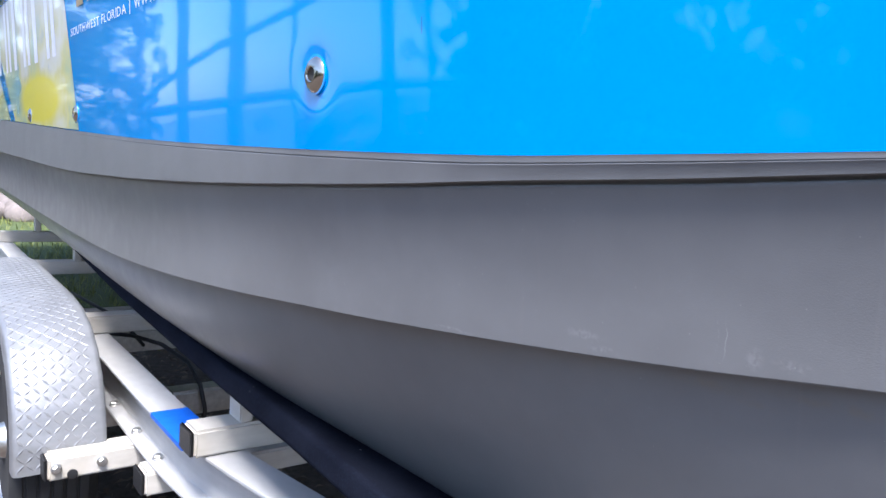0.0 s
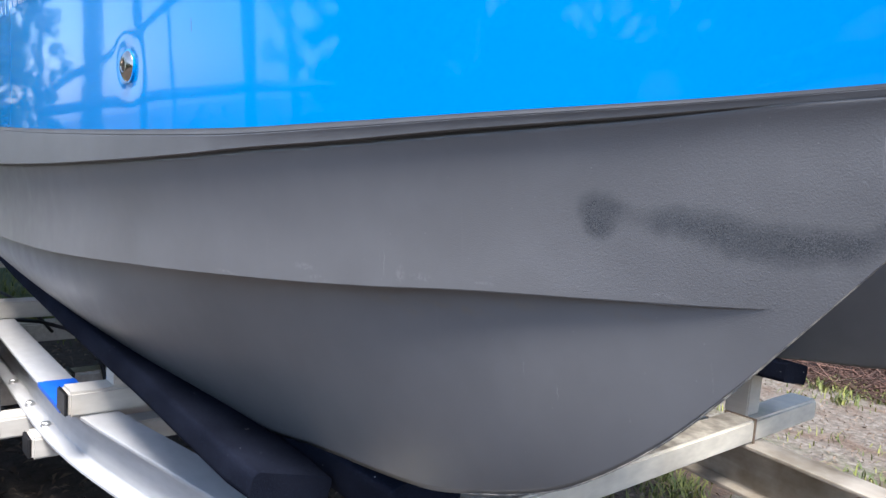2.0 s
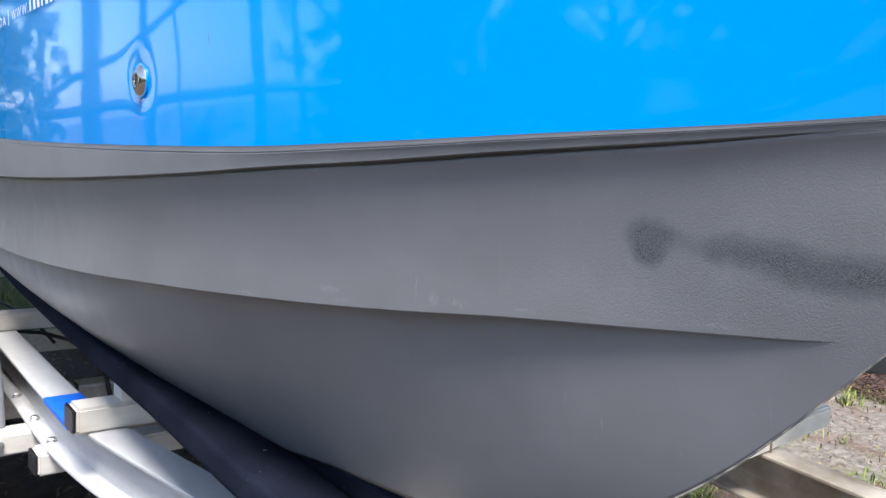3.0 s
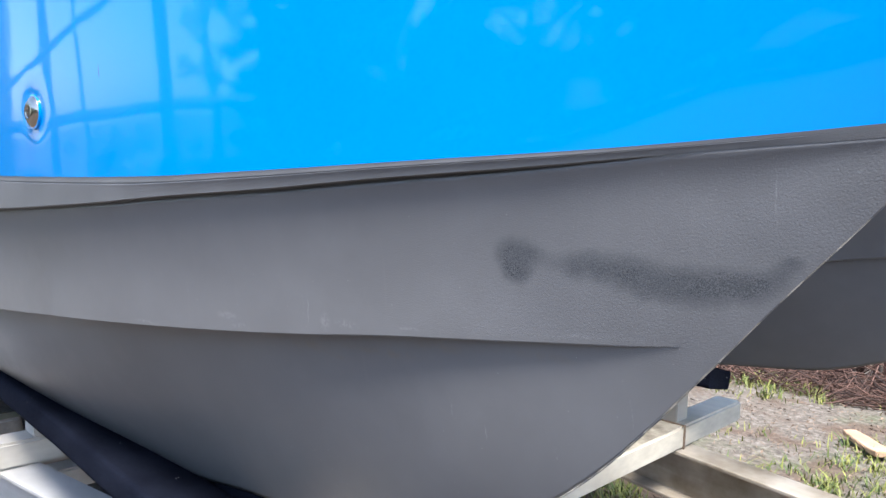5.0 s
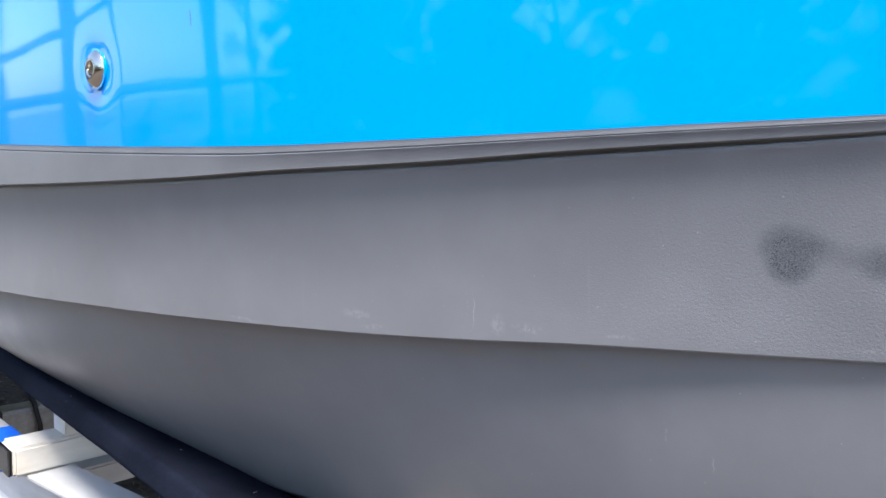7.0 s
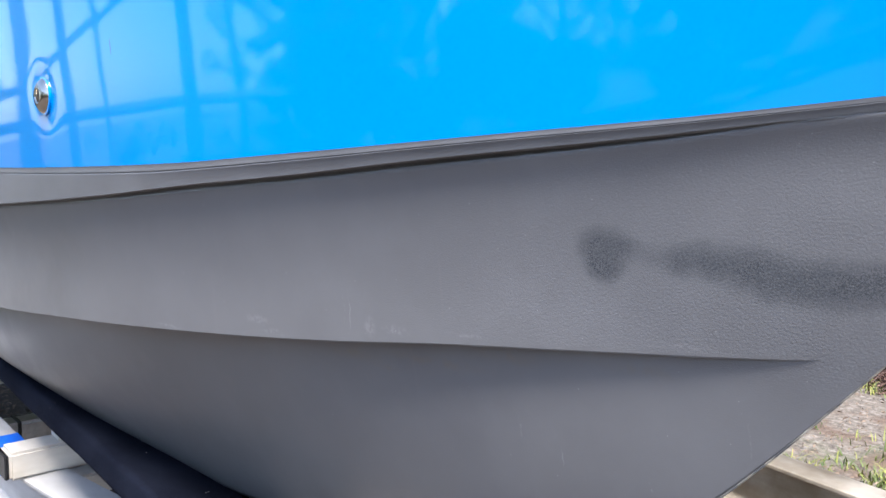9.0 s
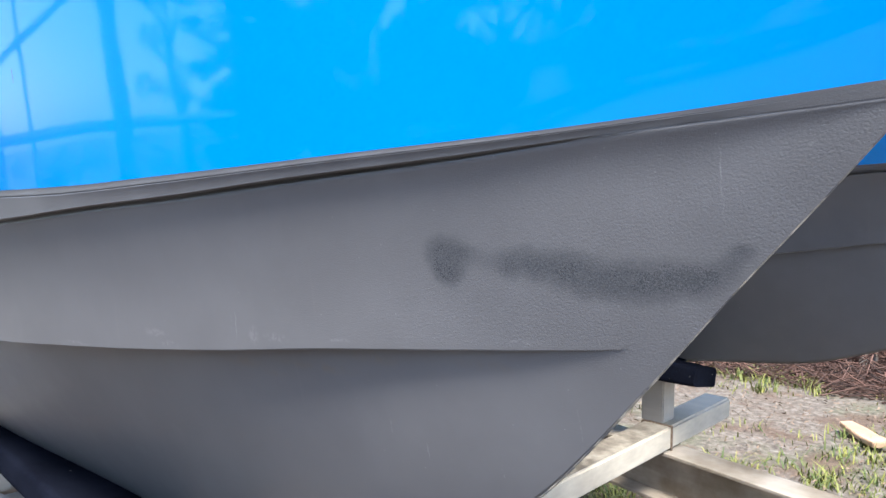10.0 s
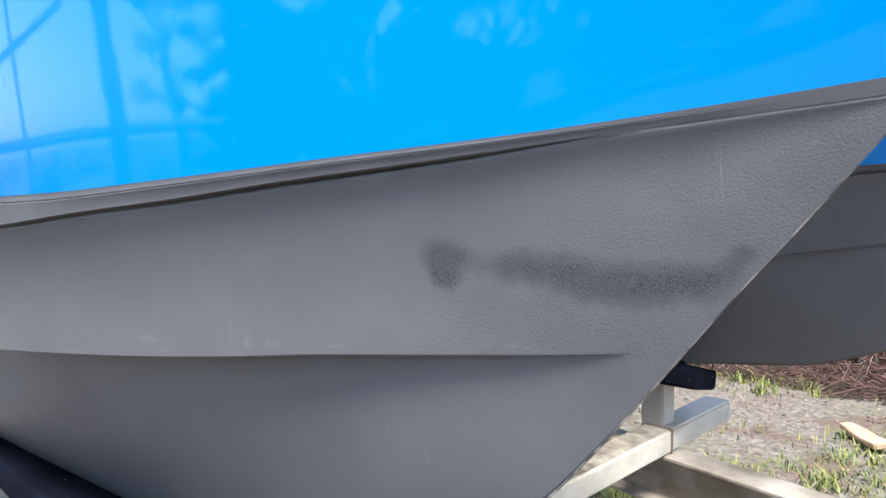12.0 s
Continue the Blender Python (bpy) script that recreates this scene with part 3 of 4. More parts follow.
def i_beam(line):
    w, t, web = FLANGE / 2, 0.009, 0.004
    prof = [(-w, RAIL_LOW), (w, RAIL_LOW), (w, RAIL_LOW + t), (web, RAIL_LOW + t + 0.005), (web, RAIL_TOP - t - 0.005), (w, RAIL_TOP - t), (w, RAIL_TOP), (-w, RAIL_TOP), (-w, RAIL_TOP - t), (-web, RAIL_TOP - t - 0.005), (-web, RAIL_LOW + t + 0.005), (-w, RAIL_LOW + t)]
    verts, faces = [], []
    for i, p in enumerate(line):
        a, b = Vector(line[max(i - 1, 0)]), Vector(line[min(i + 1, len(line) - 1)])
        way = (b - a).normalized()
        for o, z in prof:
            verts.append((p[0] - way.y * o, p[1] + way.x * o, z))
    n = len(prof)
    for i in range(len(line) - 1):
        for k in range(n):
            k2 = (k + 1) % n
            faces.append((i * n + k, (i + 1) * n + k, (i + 1) * n + k2, i * n + k2))
    faces += [tuple(range(n)), tuple((len(line) - 1) * n + k for k in range(n))[::-1]]
    bm = bmesh.new()
    vs = [bm.verts.new(v) for v in verts]
    for f in faces:
        bm.faces.new([vs[i] for i in f])
    bmesh.ops.recalc_face_normals(bm, faces=bm.faces)
    edges = [e for e in bm.edges if len(e.link_faces) == 2 and e.calc_face_angle(0) > 1.2]
    bmesh.ops.bevel(bm, geom=edges, offset=0.0016, segments=1, affect="EDGES")
    return bm


for side in (-1, 1):
    part("rail", i_beam(rail_line(side)), ALU_RAIL if side < 0 else ALU_STAINED, trailer, "aluminium I-beam rail")


def cross_tube(x, y0, y1, z0, label="", size=TUBE):
    tube = part("cross_tube", block((x - size / 2, y0, z0), (x + size / 2, y1, z0 + DEEP), 0.006), ALU, trailer, label)
    for y, s in ((y0, -1), (y1, 1)):
        part("end_plug", block((x - size / 2 + 0.001, min(y, y + s * 0.008), z0 + 0.001), (x + size / 2 - 0.001, max(y, y + s * 0.008), z0 + DEEP - 0.001), 0.004), BLACK, tube, "black plastic end plug")
    return tube


UPPER = [-1.435, -2.50, -3.62, -4.70]
for x in UPPER:
    cross_tube(x, 0.49, 2 * MID - 0.49, RAIL_TOP + 0.001)
front = part("cross_tube", block((-0.571, 0.50, RAIL_TOP + 0.001), (-0.495, 2.167, RAIL_TOP + 0.001 + DEEP), 0.006), ALU_FRONT, trailer, "weathered square aluminium cross tube")
for x, y0 in ((-1.70, 0.472), (-1.878, 0.30), (-3.42, 0.30)):
    cross_tube(x, y0, 2 * MID - y0, RAIL_LOW - DEEP - 0.001)
for x in (-2.26, -3.04):
    part("axle", block((x - 0.04, 0.46, 0.335), (x + 0.04, 2 * MID - 0.46, 0.415), 0.008), STEEL, trailer, "galvanised square axle tube")


def strap(x, y, z0, size, w=0.004, deep=None):
    """A thin steel band bent over a tube."""
    bm = bmesh.new()
    h = size / 2 + 0.003
    size = deep or size
    box(bm, (x - h, y - w / 2, z0 + size), (x + h, y + w / 2, z0 + size + 0.003))
    box(bm, (x - h, y - w / 2, z0), (x - h + 0.003, y + w / 2, z0 + size))
    box(bm, (x + h - 0.003, y - w / 2, z0), (x + h, y + w / 2, z0 + size))
    return bm


part("u_bolt", strap(-0.533, 1.815, RAIL_TOP, TUBE, 0.007, DEEP), speckled("rusty_steel", (0.13, 0.09, 0.06), (0.24, 0.17, 0.11), 60, 0.8), trailer, "rusty u-bolt")


def bolt(x, y, z, m=None, size=0.012):
    shape = joined([lathe([(size * 1.2, 0), (size * 1.2, 0.003), (size, 0.004)], 14), lathe([(size, 0.004), (size, 0.010), (size * 0.75, 0.0125), (size * 0.2, 0.0132)], 6)])
    part("bolt", moved(shape, Matrix.Translation((x, y, z)) @ (m or Matrix())), STEEL, trailer)


for x in (-1.706, -1.891, -2.12, -2.40):
    bolt(x, 0.512, RAIL_LOW + 0.0095)
TO_FRONT = Euler((0, radians(90), 0)).to_matrix().to_4x4()
for y, z in ((0.318, 0.400), (0.418, 0.400)):
    bolt(-1.8395, y, z, TO_FRONT, 0.010)
part("grommet", moved(joined([lathe([(0.012, 0), (0.012, 0.004), (0.007, 0.005)], 18)]), Matrix.Translation((-1.8395, 0.353, 0.380)) @ TO_FRONT), BLACK, trailer, "black rubber grommet")
part("tape_band", block((-1.70, RAIL_Y - FLANGE / 2 - 0.0012, RAIL_TOP - 0.011), (-1.475, RAIL_Y + FLANGE / 2 + 0.0012, RAIL_TOP + 0.0012), 0.0008), TAPE, trailer, "strip of blue masking tape")


BUNK_RISE = curve([(-6.5, .215), (-4.05, .160), (-3.5, .136), (-2.7, .098), (-2.15, .060), (-1.64, .038), (-1.3, .026), (-1.04, .021), (-.7, .007), (-.4, 0)])


def bunk(y_out, y_in, z_out, z_in, x0, x1, name="bunk", thick=0.050):
    """A carpet-wrapped board, tilted to the hull, with soft rounded edges and a folded end."""
    n = 90
    ring = []
    cy, cz = (y_out + y_in) / 2, (z_out + z_in) / 2 - thick / 2
    w = math.hypot(y_in - y_out, z_in - z_out) / 2
    ang = math.atan2(z_in - z_out, y_in - y_out)
    r = 0.011
    for sx, sz in ((-1, -1), (1, -1), (1, 1), (-1, 1)):
        for k in range(5):
            a = math.atan2(sz, sx) - math.pi / 4 + k * math.pi / 8
            ring.append((sx * (w - r) + r * math.cos(a), sz * (thick / 2 - r) + r * math.sin(a)))
    verts, faces = [], []
    xs = np.linspace(x0, x1, n)
    for i, x in enumerate(xs):
        shrink = 1 - 0.07 * max(0, 1 - (x1 - x) / 0.012) ** 2
        for o, z in ring:
            swell = 0.003 * noise.noise((x * 5, o * 12 + y_out * 9, z * 12)) + 0.002 * noise.noise((x * 21, o * 30, z * 30))
            o2, z2 = o * shrink * (1 + swell * 6), z * shrink * (1 + swell * 12)
            verts.append((x, cy + o2 * math.cos(ang) - z2 * math.sin(ang), BUNK_RISE(x) + cz + o2 * math.sin(ang) + z2 * math.cos(ang)))
    m = len(ring)
    for i in range(n - 1):
        for k in range(m):
            k2 = (k + 1) % m
            faces.append((i * m + k, i * m + k2, (i + 1) * m + k2, (i + 1) * m + k))
    faces += [tuple(range(m))[::-1], tuple((n - 1) * m + k for k in range(m))]
    return part(name, (verts, faces), CARPET, trailer, "bunk board wrapped in dark navy-black carpet", 60)


for mirror in (False, True):
    fy = (lambda y: 2 * MID - y) if mirror else (lambda y: y)
    bunk(fy(0.510), fy(0.646), 0.743, 0.706, -6.5, -0.558, thick=0.043)
    if mirror:
        bunk(fy(0.772), fy(0.646), 0.785, 0.762, -6.5, -0.42)
    else:
        bunk(fy(0.772), fy(0.650), 0.772, 0.742, -6.5, -0.42, thick=0.075)
    for x in UPPER:
        for y in ((0.60, 0.70) if x > -2 else (0.70,)):
            part("bunk_bracket", block((x - 0.032, fy(y) - 0.014, RAIL_TOP + DEEP), (x + 0.032, fy(y) + 0.014, 0.70 + BUNK_RISE(x)), 0.003), ALU, trailer)
    if mirror:
        part("bunk_post", block((-0.580, fy(0.69) - 0.030, RAIL_TOP + DEEP), (-0.520, fy(0.69) + 0.030, 0.732), 0.003), ALU, trailer)


def wheel(x, y, side):
    """Tyre and rim; side points outward."""
    R, W = 0.33, 0.10
    m = Matrix.Translation((x, y, R)) @ Euler((radians(-90 * side), 0, 0)).to_matrix().to_4x4()
    prof = [(0.195, -W * 0.8), (0.24, -W), (0.29, -W * 1.02), (0.318, -W * 0.86), (R - 0.004, -W * 0.72)]
    for k in range(5):
        z = -W * 0.6 + k * W * 0.3
        prof += [(R, z - 0.010), (R, z + 0.010), (R - 0.007, z + 0.012), (R - 0.007, z + 0.017)]
    prof += [(R - 0.004, W * 0.80), (0.318, W * 0.90), (0.29, W * 1.02), (0.24, W), (0.195, W * 0.8)]
    wh = part("wheel", moved(lathe(prof, 56), m), RUBBER, trailer, "black trailer tyre on a galvanised rim")
    part("rim", moved(lathe([(0.198, W * 0.78), (0.195, W * 0.86), (0.185, W * 0.84), (0.175, W * 0.6), (0.12, W * 0.42), (0.06, W * 0.5), (0.045, W * 0.95), (0.03, W * 1.0)], 40), m), STEEL, wh, "galvanised steel rim")
    for k in range(5):
        a = 2 * math.pi * k / 5
        part("lug_nut", moved(lathe([(0.011, W * 0.42), (0.011, W * 0.62), (0.006, W * 0.68)], 6), m @ Matrix.Translation((0.085 * math.cos(a), 0.085 * math.sin(a), 0))), STEEL, wh)


FENDER_IN, FENDER_OUT, FENDER_TOP = 0.44, 0.238, 0.722
for x in (-2.26, -3.04):
    wheel(x, 0.34, -1)
    wheel(x, 2 * MID - 0.34, 1)


def fender_line():
    """Side outline of the tandem fender, front foot to rear foot: (x, z)."""
    pts = [(-1.888, 0.372), (-1.892, 0.44), (-1.915, 0.52), (-1.952, 0.585), (-2.01, 0.645), (-2.09, 0.688), (-2.19, 0.712), (-2.32, FENDER_TOP)]
    line = []
    for i in range(len(pts) - 1):
        for k in range(4):
            f = k / 4
            line.append((pts[i][0] + (pts[i + 1][0] - pts[i][0]) * f, pts[i][1] + (pts[i + 1][1] - pts[i][1]) * f))
    line.append(pts[-1])
    return line + [(-5.30 - x, z) for x, z in reversed(line)]


def fender(side):
    line = fender_line()
    fy = (lambda y: 2 * MID - y) if side > 0 else (lambda y: y)
    cross = [(FENDER_OUT - 0.004, -0.055), (FENDER_OUT - 0.004, -0.012), (FENDER_OUT, -0.003), (FENDER_OUT + 0.010, 0), (FENDER_IN - 0.012, 0), (FENDER_IN, -0.004), (FENDER_IN + 0.004, -0.014), (FENDER_IN + 0.004, -0.04)]
    verts, faces = [], []
    for i, p in enumerate(line):
        a, b = Vector(line[max(i - 1, 0)]), Vector(line[min(i + 1, len(line) - 1)])
        way = (b - a).normalized()
        out = Vector((way.y, -way.x))
        if out.y < 0 and abs(out.x) < 0.5:
            out = -out
        for y, o in cross:
            verts.append((p[0] + out.x * o, fy(y), p[1] + out.y * o))
    n = len(cross)
    for i in range(len(line) - 1):
        for k in range(n - 1):
            faces.append((i * n + k, (i + 1) * n + k, (i + 1) * n + k + 1, i * n + k + 1))
    bm = bmesh.new()
    vs = [bm.verts.new(v) for v in verts]
    for f in faces:
        bm.faces.new([vs[i] for i in f])
    bmesh.ops.recalc_face_normals(bm, faces=bm.faces)
    bmesh.ops.solidify(bm, geom=bm.faces[:], thickness=0.004)
    ob = part("fender", bm, PLATE, trailer, "bright diamond-plate aluminium tandem fender", 50)
    # raised lozenges of the tread plate, alternating in direction
    lz_v, lz_f = [], []
    length = [0.0]
    for a, b in zip(line[:-1], line[1:]):
        length.append(length[-1] + math.hypot(b[0] - a[0], b[1] - a[1]))

    def at(s):
        i = min(max(int(np.searchsorted(length, s)) - 1, 0), len(line) - 2)
        f = (s - length[i]) / (length[i + 1] - length[i])
        a, b = Vector(line[i]), Vector(line[i + 1])
        way = (b - a).normalized()
        return a + (b - a) * f, way
    step = 0.020
    rows = int(length[-1] / step) if side < 0 else 0
    for i in range(1, rows):
        for j in range(13):
            y = FENDER_OUT + 0.012 + j * step
            if y > FENDER_IN - 0.012:
                continue
            turn = radians(45 if (i + j) % 2 else -45)
            for_verts = []
            for u, v, h in ((-0.0125, 0, 0), (0, -0.0040, 0), (0.0125, 0, 0), (0, 0.0040, 0), (-0.0075, 0, 0.0010), (0.0075, 0, 0.0010)):
                s = i * step + u * math.cos(turn) - v * math.sin(turn)
                yy = y + u * math.sin(turn) + v * math.cos(turn)
                p, way = at(min(max(s, 0.002), length[-1] - 0.002))
                out = Vector((way.y, -way.x))
                if out.y < 0:
                    out = -out
                if abs(way.x) < 0.05:
                    out = Vector((1, 0)) if p.x > -2.6 else Vector((-1, 0))
                for_verts.append((p.x + out.x * h, fy(yy), p.y + out.y * h))
            n0 = len(lz_v)
            lz_v += for_verts
            lz_f += [(n0, n0 + 1, n0 + 4), (n0 + 1, n0 + 2, n0 + 5, n0 + 4), (n0 + 2, n0 + 3, n0 + 5), (n0 + 3, n0, n0 + 4, n0 + 5)]
    if lz_v:
        tagged(part("tread_pattern", (lz_v, lz_f), PLATE, ob, angle=20), kind="stuff")


for side in (-1, 1):
    fender(side)

# brake line and wiring looped under the rail
part("brake_hose", tube_along([(-2.62, 0.60, 0.52), (-2.52, 0.66, 0.53), (-2.40, 0.72, 0.525), (-2.28, 0.77, 0.49), (-2.22, 0.79, 0.43), (-2.20, 0.80, 0.36), (-2.20, 0.80, 0.30)], 0.007, 8), BLACK, trailer, "black brake hose")
part("cable_loop", strap(-2.26, 0.70, 0.335, 0.08, 0.010), BLACK, trailer, "black strap round the axle")
part("wiring", tube_along([(-3.2, 0.60, 0.55), (-2.9, 0.62, 0.56), (-2.75, 0.66, 0.545), (-2.66, 0.70, 0.50), (-2.6, 0.72, 0.47)], 0.006, 8), BLACK, trailer, "black wiring")

# ---- yard round about ----
BRONZE = speckled("dark_bronze_frame", (0.030, 0.024, 0.020), (0.045, 0.036, 0.030), 20, 0.5, 0.4)
BARK = speckled("grey_brown_bark", (0.09, 0.07, 0.055), (0.20, 0.165, 0.13), 9, 0.9, 0.0, 0.8, 40, 0.02)
LEAF_DARK = foliage("oak_leaves", (0.030, 0.046, 0.020), (0.072, 0.098, 0.042))
LEAF_SUN = foliage("yellow_green_leaves", (0.10, 0.14, 0.02), (0.30, 0.30, 0.05))
GRASS = foliage("grass_blades", (0.05, 0.09, 0.02), (0.27, 0.27, 0.06), 0.7)
TWIG = foliage("dead_brush", (0.014, 0.008, 0.006), (0.165, 0.090, 0.066), 0.9)
PALE_TWIG = foliage("bleached_stems", (0.18, 0.155, 0.13), (0.42, 0.37, 0.32), 0.9)
NEEDLE = foliage("dry_leaf_litter", (0.06, 0.04, 0.027), (0.25, 0.18, 0.125), 0.95)
STONE = speckled("grey_pink_stone", (0.13, 0.11, 0.095), (0.25, 0.21, 0.19), 7, 0.9, 0.0, 0.8, 60, 0.01)
WOOD = speckled("pale_split_wood", (0.36, 0.22, 0.13), (0.52, 0.35, 0.22), 14, 0.75, 0.0, 0.5, 90, 0.004)
rng = random.Random(7)


def leaf_cloud(clumps, per, size, r):
    verts, faces = [], []
    for c, rad in clumps:
        for _ in range(per):
            d = Vector((r.gauss(0, 1), r.gauss(0, 1), r.gauss(0, 1))).normalized() * rad * r.uniform(0.45, 1.0)
            p = Vector(c) + Vector((d.x, d.y, d.z * 0.75))
            u = Vector((r.gauss(0, 1), r.gauss(0, 1), r.gauss(0, 0.6))).normalized()
            v = u.cross(Vector((r.gauss(0, 1), r.gauss(0, 1), r.gauss(0, 1)))).normalized()
            s = size * r.uniform(0.6, 1.3)
            n = len(verts)
            verts += [p - u * s, p + v * s * 0.45, p + u * s, p - v * s * 0.45]
            faces.append((n, n + 1, n + 2, n + 3))
    return verts, faces


def tree(x, y, height, spread, seed, leaf=LEAF_DARK, clumps=60, per=80, low=0.22, size=0.11):
    r = random.Random(seed)
    ob = thing("yard_tree", "broad-leaved tree with a dense uneven crown", "tree", "yard trees", at=(x, y, 0))
    limbs = [tube_along([(0, 0, -0.1), (0.06, 0.03, height * 0.2), (0.12 * r.uniform(-1, 1), 0.1, height * 0.45), (0.2 * r.uniform(-1, 1), 0.1, height * 0.7)], [0.2, 0.16, 0.12, 0.05], 9)]
    balls = []
    for k in range(clumps):
        a, f = r.uniform(0, 6.28), r.uniform(low, 1)
        rad = spread * math.sqrt(max(0.12, 1 - (2 * (f - low) / (1 - low) - 0.9) ** 2)) * r.uniform(0.35, 1.0)
        c = (rad * math.cos(a), rad * math.sin(a), height * f)
        balls.append((c, spread * r.uniform(0.14, 0.28)))
        if k % 3 == 0:
            limbs.append(tube_along([(0, 0, height * min(f * 0.7, 0.6)), (c[0] * 0.5, c[1] * 0.5, height * f * 0.85), c], [0.07, 0.045, 0.015], 6))
    part("trunk", joined(limbs), BARK, ob)
    part("crown", leaf_cloud(balls, per, size * spread ** 0.5, r), leaf, ob, angle=180)
    return ob


# a bronze screen enclosure with sky behind it, off the boat's quarter
cage = thing("screen_enclosure", "dark bronze aluminium screen enclosure frame standing on the lawn", "enclosure")
cage_a, cage_b = Vector((-13.5, -3.4, 0)), Vector((-8.1, -9.9, 0))
run = cage_b - cage_a
for f, r in ((-0.06, 0.06), (0.12, 0.17), (0.145, 0.05), (0.29, 0.20), (0.43, 0.08), (0.755, 0.30), (1.06, 0.16)):
    p = cage_a + run * f
    part("post", tube_along([p + Vector((0, 0, -0.1)), p + Vector((0, 0, 4.6))], r, 4), BRONZE, cage)
for z0, z1, r, f0, f1 in ((1.30, 1.33, 0.09, -0.06, 1.06), (1.50, 3.22, 0.07, -0.06, 0.64), (3.6, 3.9, 0.10, -0.06, 1.06), (4.5, 4.8, 0.14, -0.06, 1.06)):
    part("beam", tube_along([cage_a + run * f0 + Vector((0, 0, z0)), cage_a + run * f1 + Vector((0, 0, z1))], r, 4), BRONZE, cage)

TREES = [(-9.0, -13.5, 3.6, 1.9), (-6.5, -14.5, 4.2, 2.2), (-3.0, -14.5, 4.4, 2.3), (1.0, -15.0, 4.0, 2.4), (5.5, -14.5, 4.6, 2.4), (10, -13.0, 4.2, 2.2), (15, -8, 5.0, 2.6), (17, -1, 5, 2.6),
         (-17.0, 1.2, 6.0, 2.0), (15, 8, 5, 2.5), (9, 13, 6.5, 3), (3, 13, 7, 3), (-3, 12.5, 7.5, 3), (-9, 13, 7, 3)]
for k, (x, y, h, s) in enumerate(TREES):
    tree(x, y, h, s, 20 + k, LEAF_DARK, 80, 100, 0.08, 0.085)
tree(-14.6, -1.5, 5.5, 1.5, 70, LEAF_DARK, 150, 200, 0.03, 0.05)
for k, (x, y, h, s, n) in enumerate(((-19.0, -4.6, 4.6, 1.3, 75), (-12.2, -13.6, 5.0, 1.7, 20), (-10.6, -14.2, 5.2, 1.6, 60))):
    tree(x, y, h, s, 90 + k, LEAF_DARK, n, 200, 0.06, 0.045)
tree(-19.5, 3.2, 3.4, 2.0, 77, LEAF_SUN, 24, 110, 0.1)
tree(-22.0, -0.6, 3.0, 2.2, 78, LEAF_SUN, 24, 110, 0.1)


# grass tufts: one sheet of many blades where it is seen
def blades(n, area, seed, tall=(0.02, 0.075), clump=0.07, keep=None, wide=(0.0018, 0.0045)):
    r = random.Random(seed)
    verts, faces = [], []
    x0, x1, y0, y1 = area
    made = 0
    while made < n:
        cx, cy = r.uniform(x0, x1), r.uniform(y0, y1)
        if noise.noise((cx * 1.3 + 9, cy * 1.3, 2)) < (-0.05 if keep is None else keep):
            continue
        for _ in range(r.randint(10, 30)):
            x, y = cx + r.gauss(0, clump), cy + r.gauss(0, clump)
            h, w, a = r.uniform(*tall), r.uniform(*wide), r.uniform(0, 6.28)
            lean = r.uniform(0.3, 1.5) * h
            dx, dy = math.cos(a), math.sin(a)
            i = len(verts)
            verts += [(x - dy * w, y + dx * w, -0.01), (x + dy * w, y - dx * w, -0.01), (x + dx * lean * 0.4 + dy * w * 0.8, y + dy * lean * 0.4 - dx * w * 0.8, h * 0.6), (x + dx * lean * 0.4 - dy * w * 0.8, y + dy * lean * 0.4 + dx * w * 0.8, h * 0.6), (x + dx * lean, y + dy * lean, h)]
            faces += [(i, i + 1, i + 2, i + 3), (i + 3, i + 2, i + 4)]
            made += 1
    return verts, faces


tagged(part("grass_tufts", joined([blades(6500, (-3.2, 1.2, 2.0, 5.0), 3, (0.02, 0.075), 0.035, 0.10, (0.002, 0.0045)), blades(3500, (-3.2, 1.2, 2.0, 5.2), 8, (0.012, 0.05), 0.06, -0.1)]), GRASS, angle=180), "thin green and straw grass tufts on sand", "grass", kind="stuff")
tagged(part("lawn_grass", blades(16000, (-14, -4.2, 0.0, 4.0), 5, (0.03, 0.09), 0.12, -0.6), GRASS, angle=180), "green lawn grass behind the trailer", "grass", kind="stuff")


def scraps(n, area, seed, size=(0.008, 0.03)):
    r = random.Random(seed)
    verts, faces = [], []
    x0, x1, y0, y1 = area
    for _ in range(n):
        x, y, a, s = r.uniform(x0, x1), r.uniform(y0, y1), r.uniform(0, 6.28), r.uniform(*size)
        w, z = s * r.uniform(0.12, 0.4), r.uniform(0.012, 0.035)
        c, d = math.cos(a), math.sin(a)
        i = len(verts)
        verts += [(x - c * s, y - d * s, z - 0.008), (x + d * w, y - c * w, z + r.uniform(-0.004, 0.008)), (x + c * s, y + d * s, z), (x - d * w, y + c * w, z + 0.004)]
        faces.append((i, i + 1, i + 2, i + 3))
    return verts, faces


tagged(part("leaf_litter", joined([scraps(9000, (-3.2, 1.2, 2.2, 6.2), 11, (0.004, 0.017)), scraps(5000, (-4.2, -0.4, -0.1, 2.6), 12)]), NEEDLE, angle=180), "dry leaves and bark scraps on the soil", "leaf litter", kind="stuff")


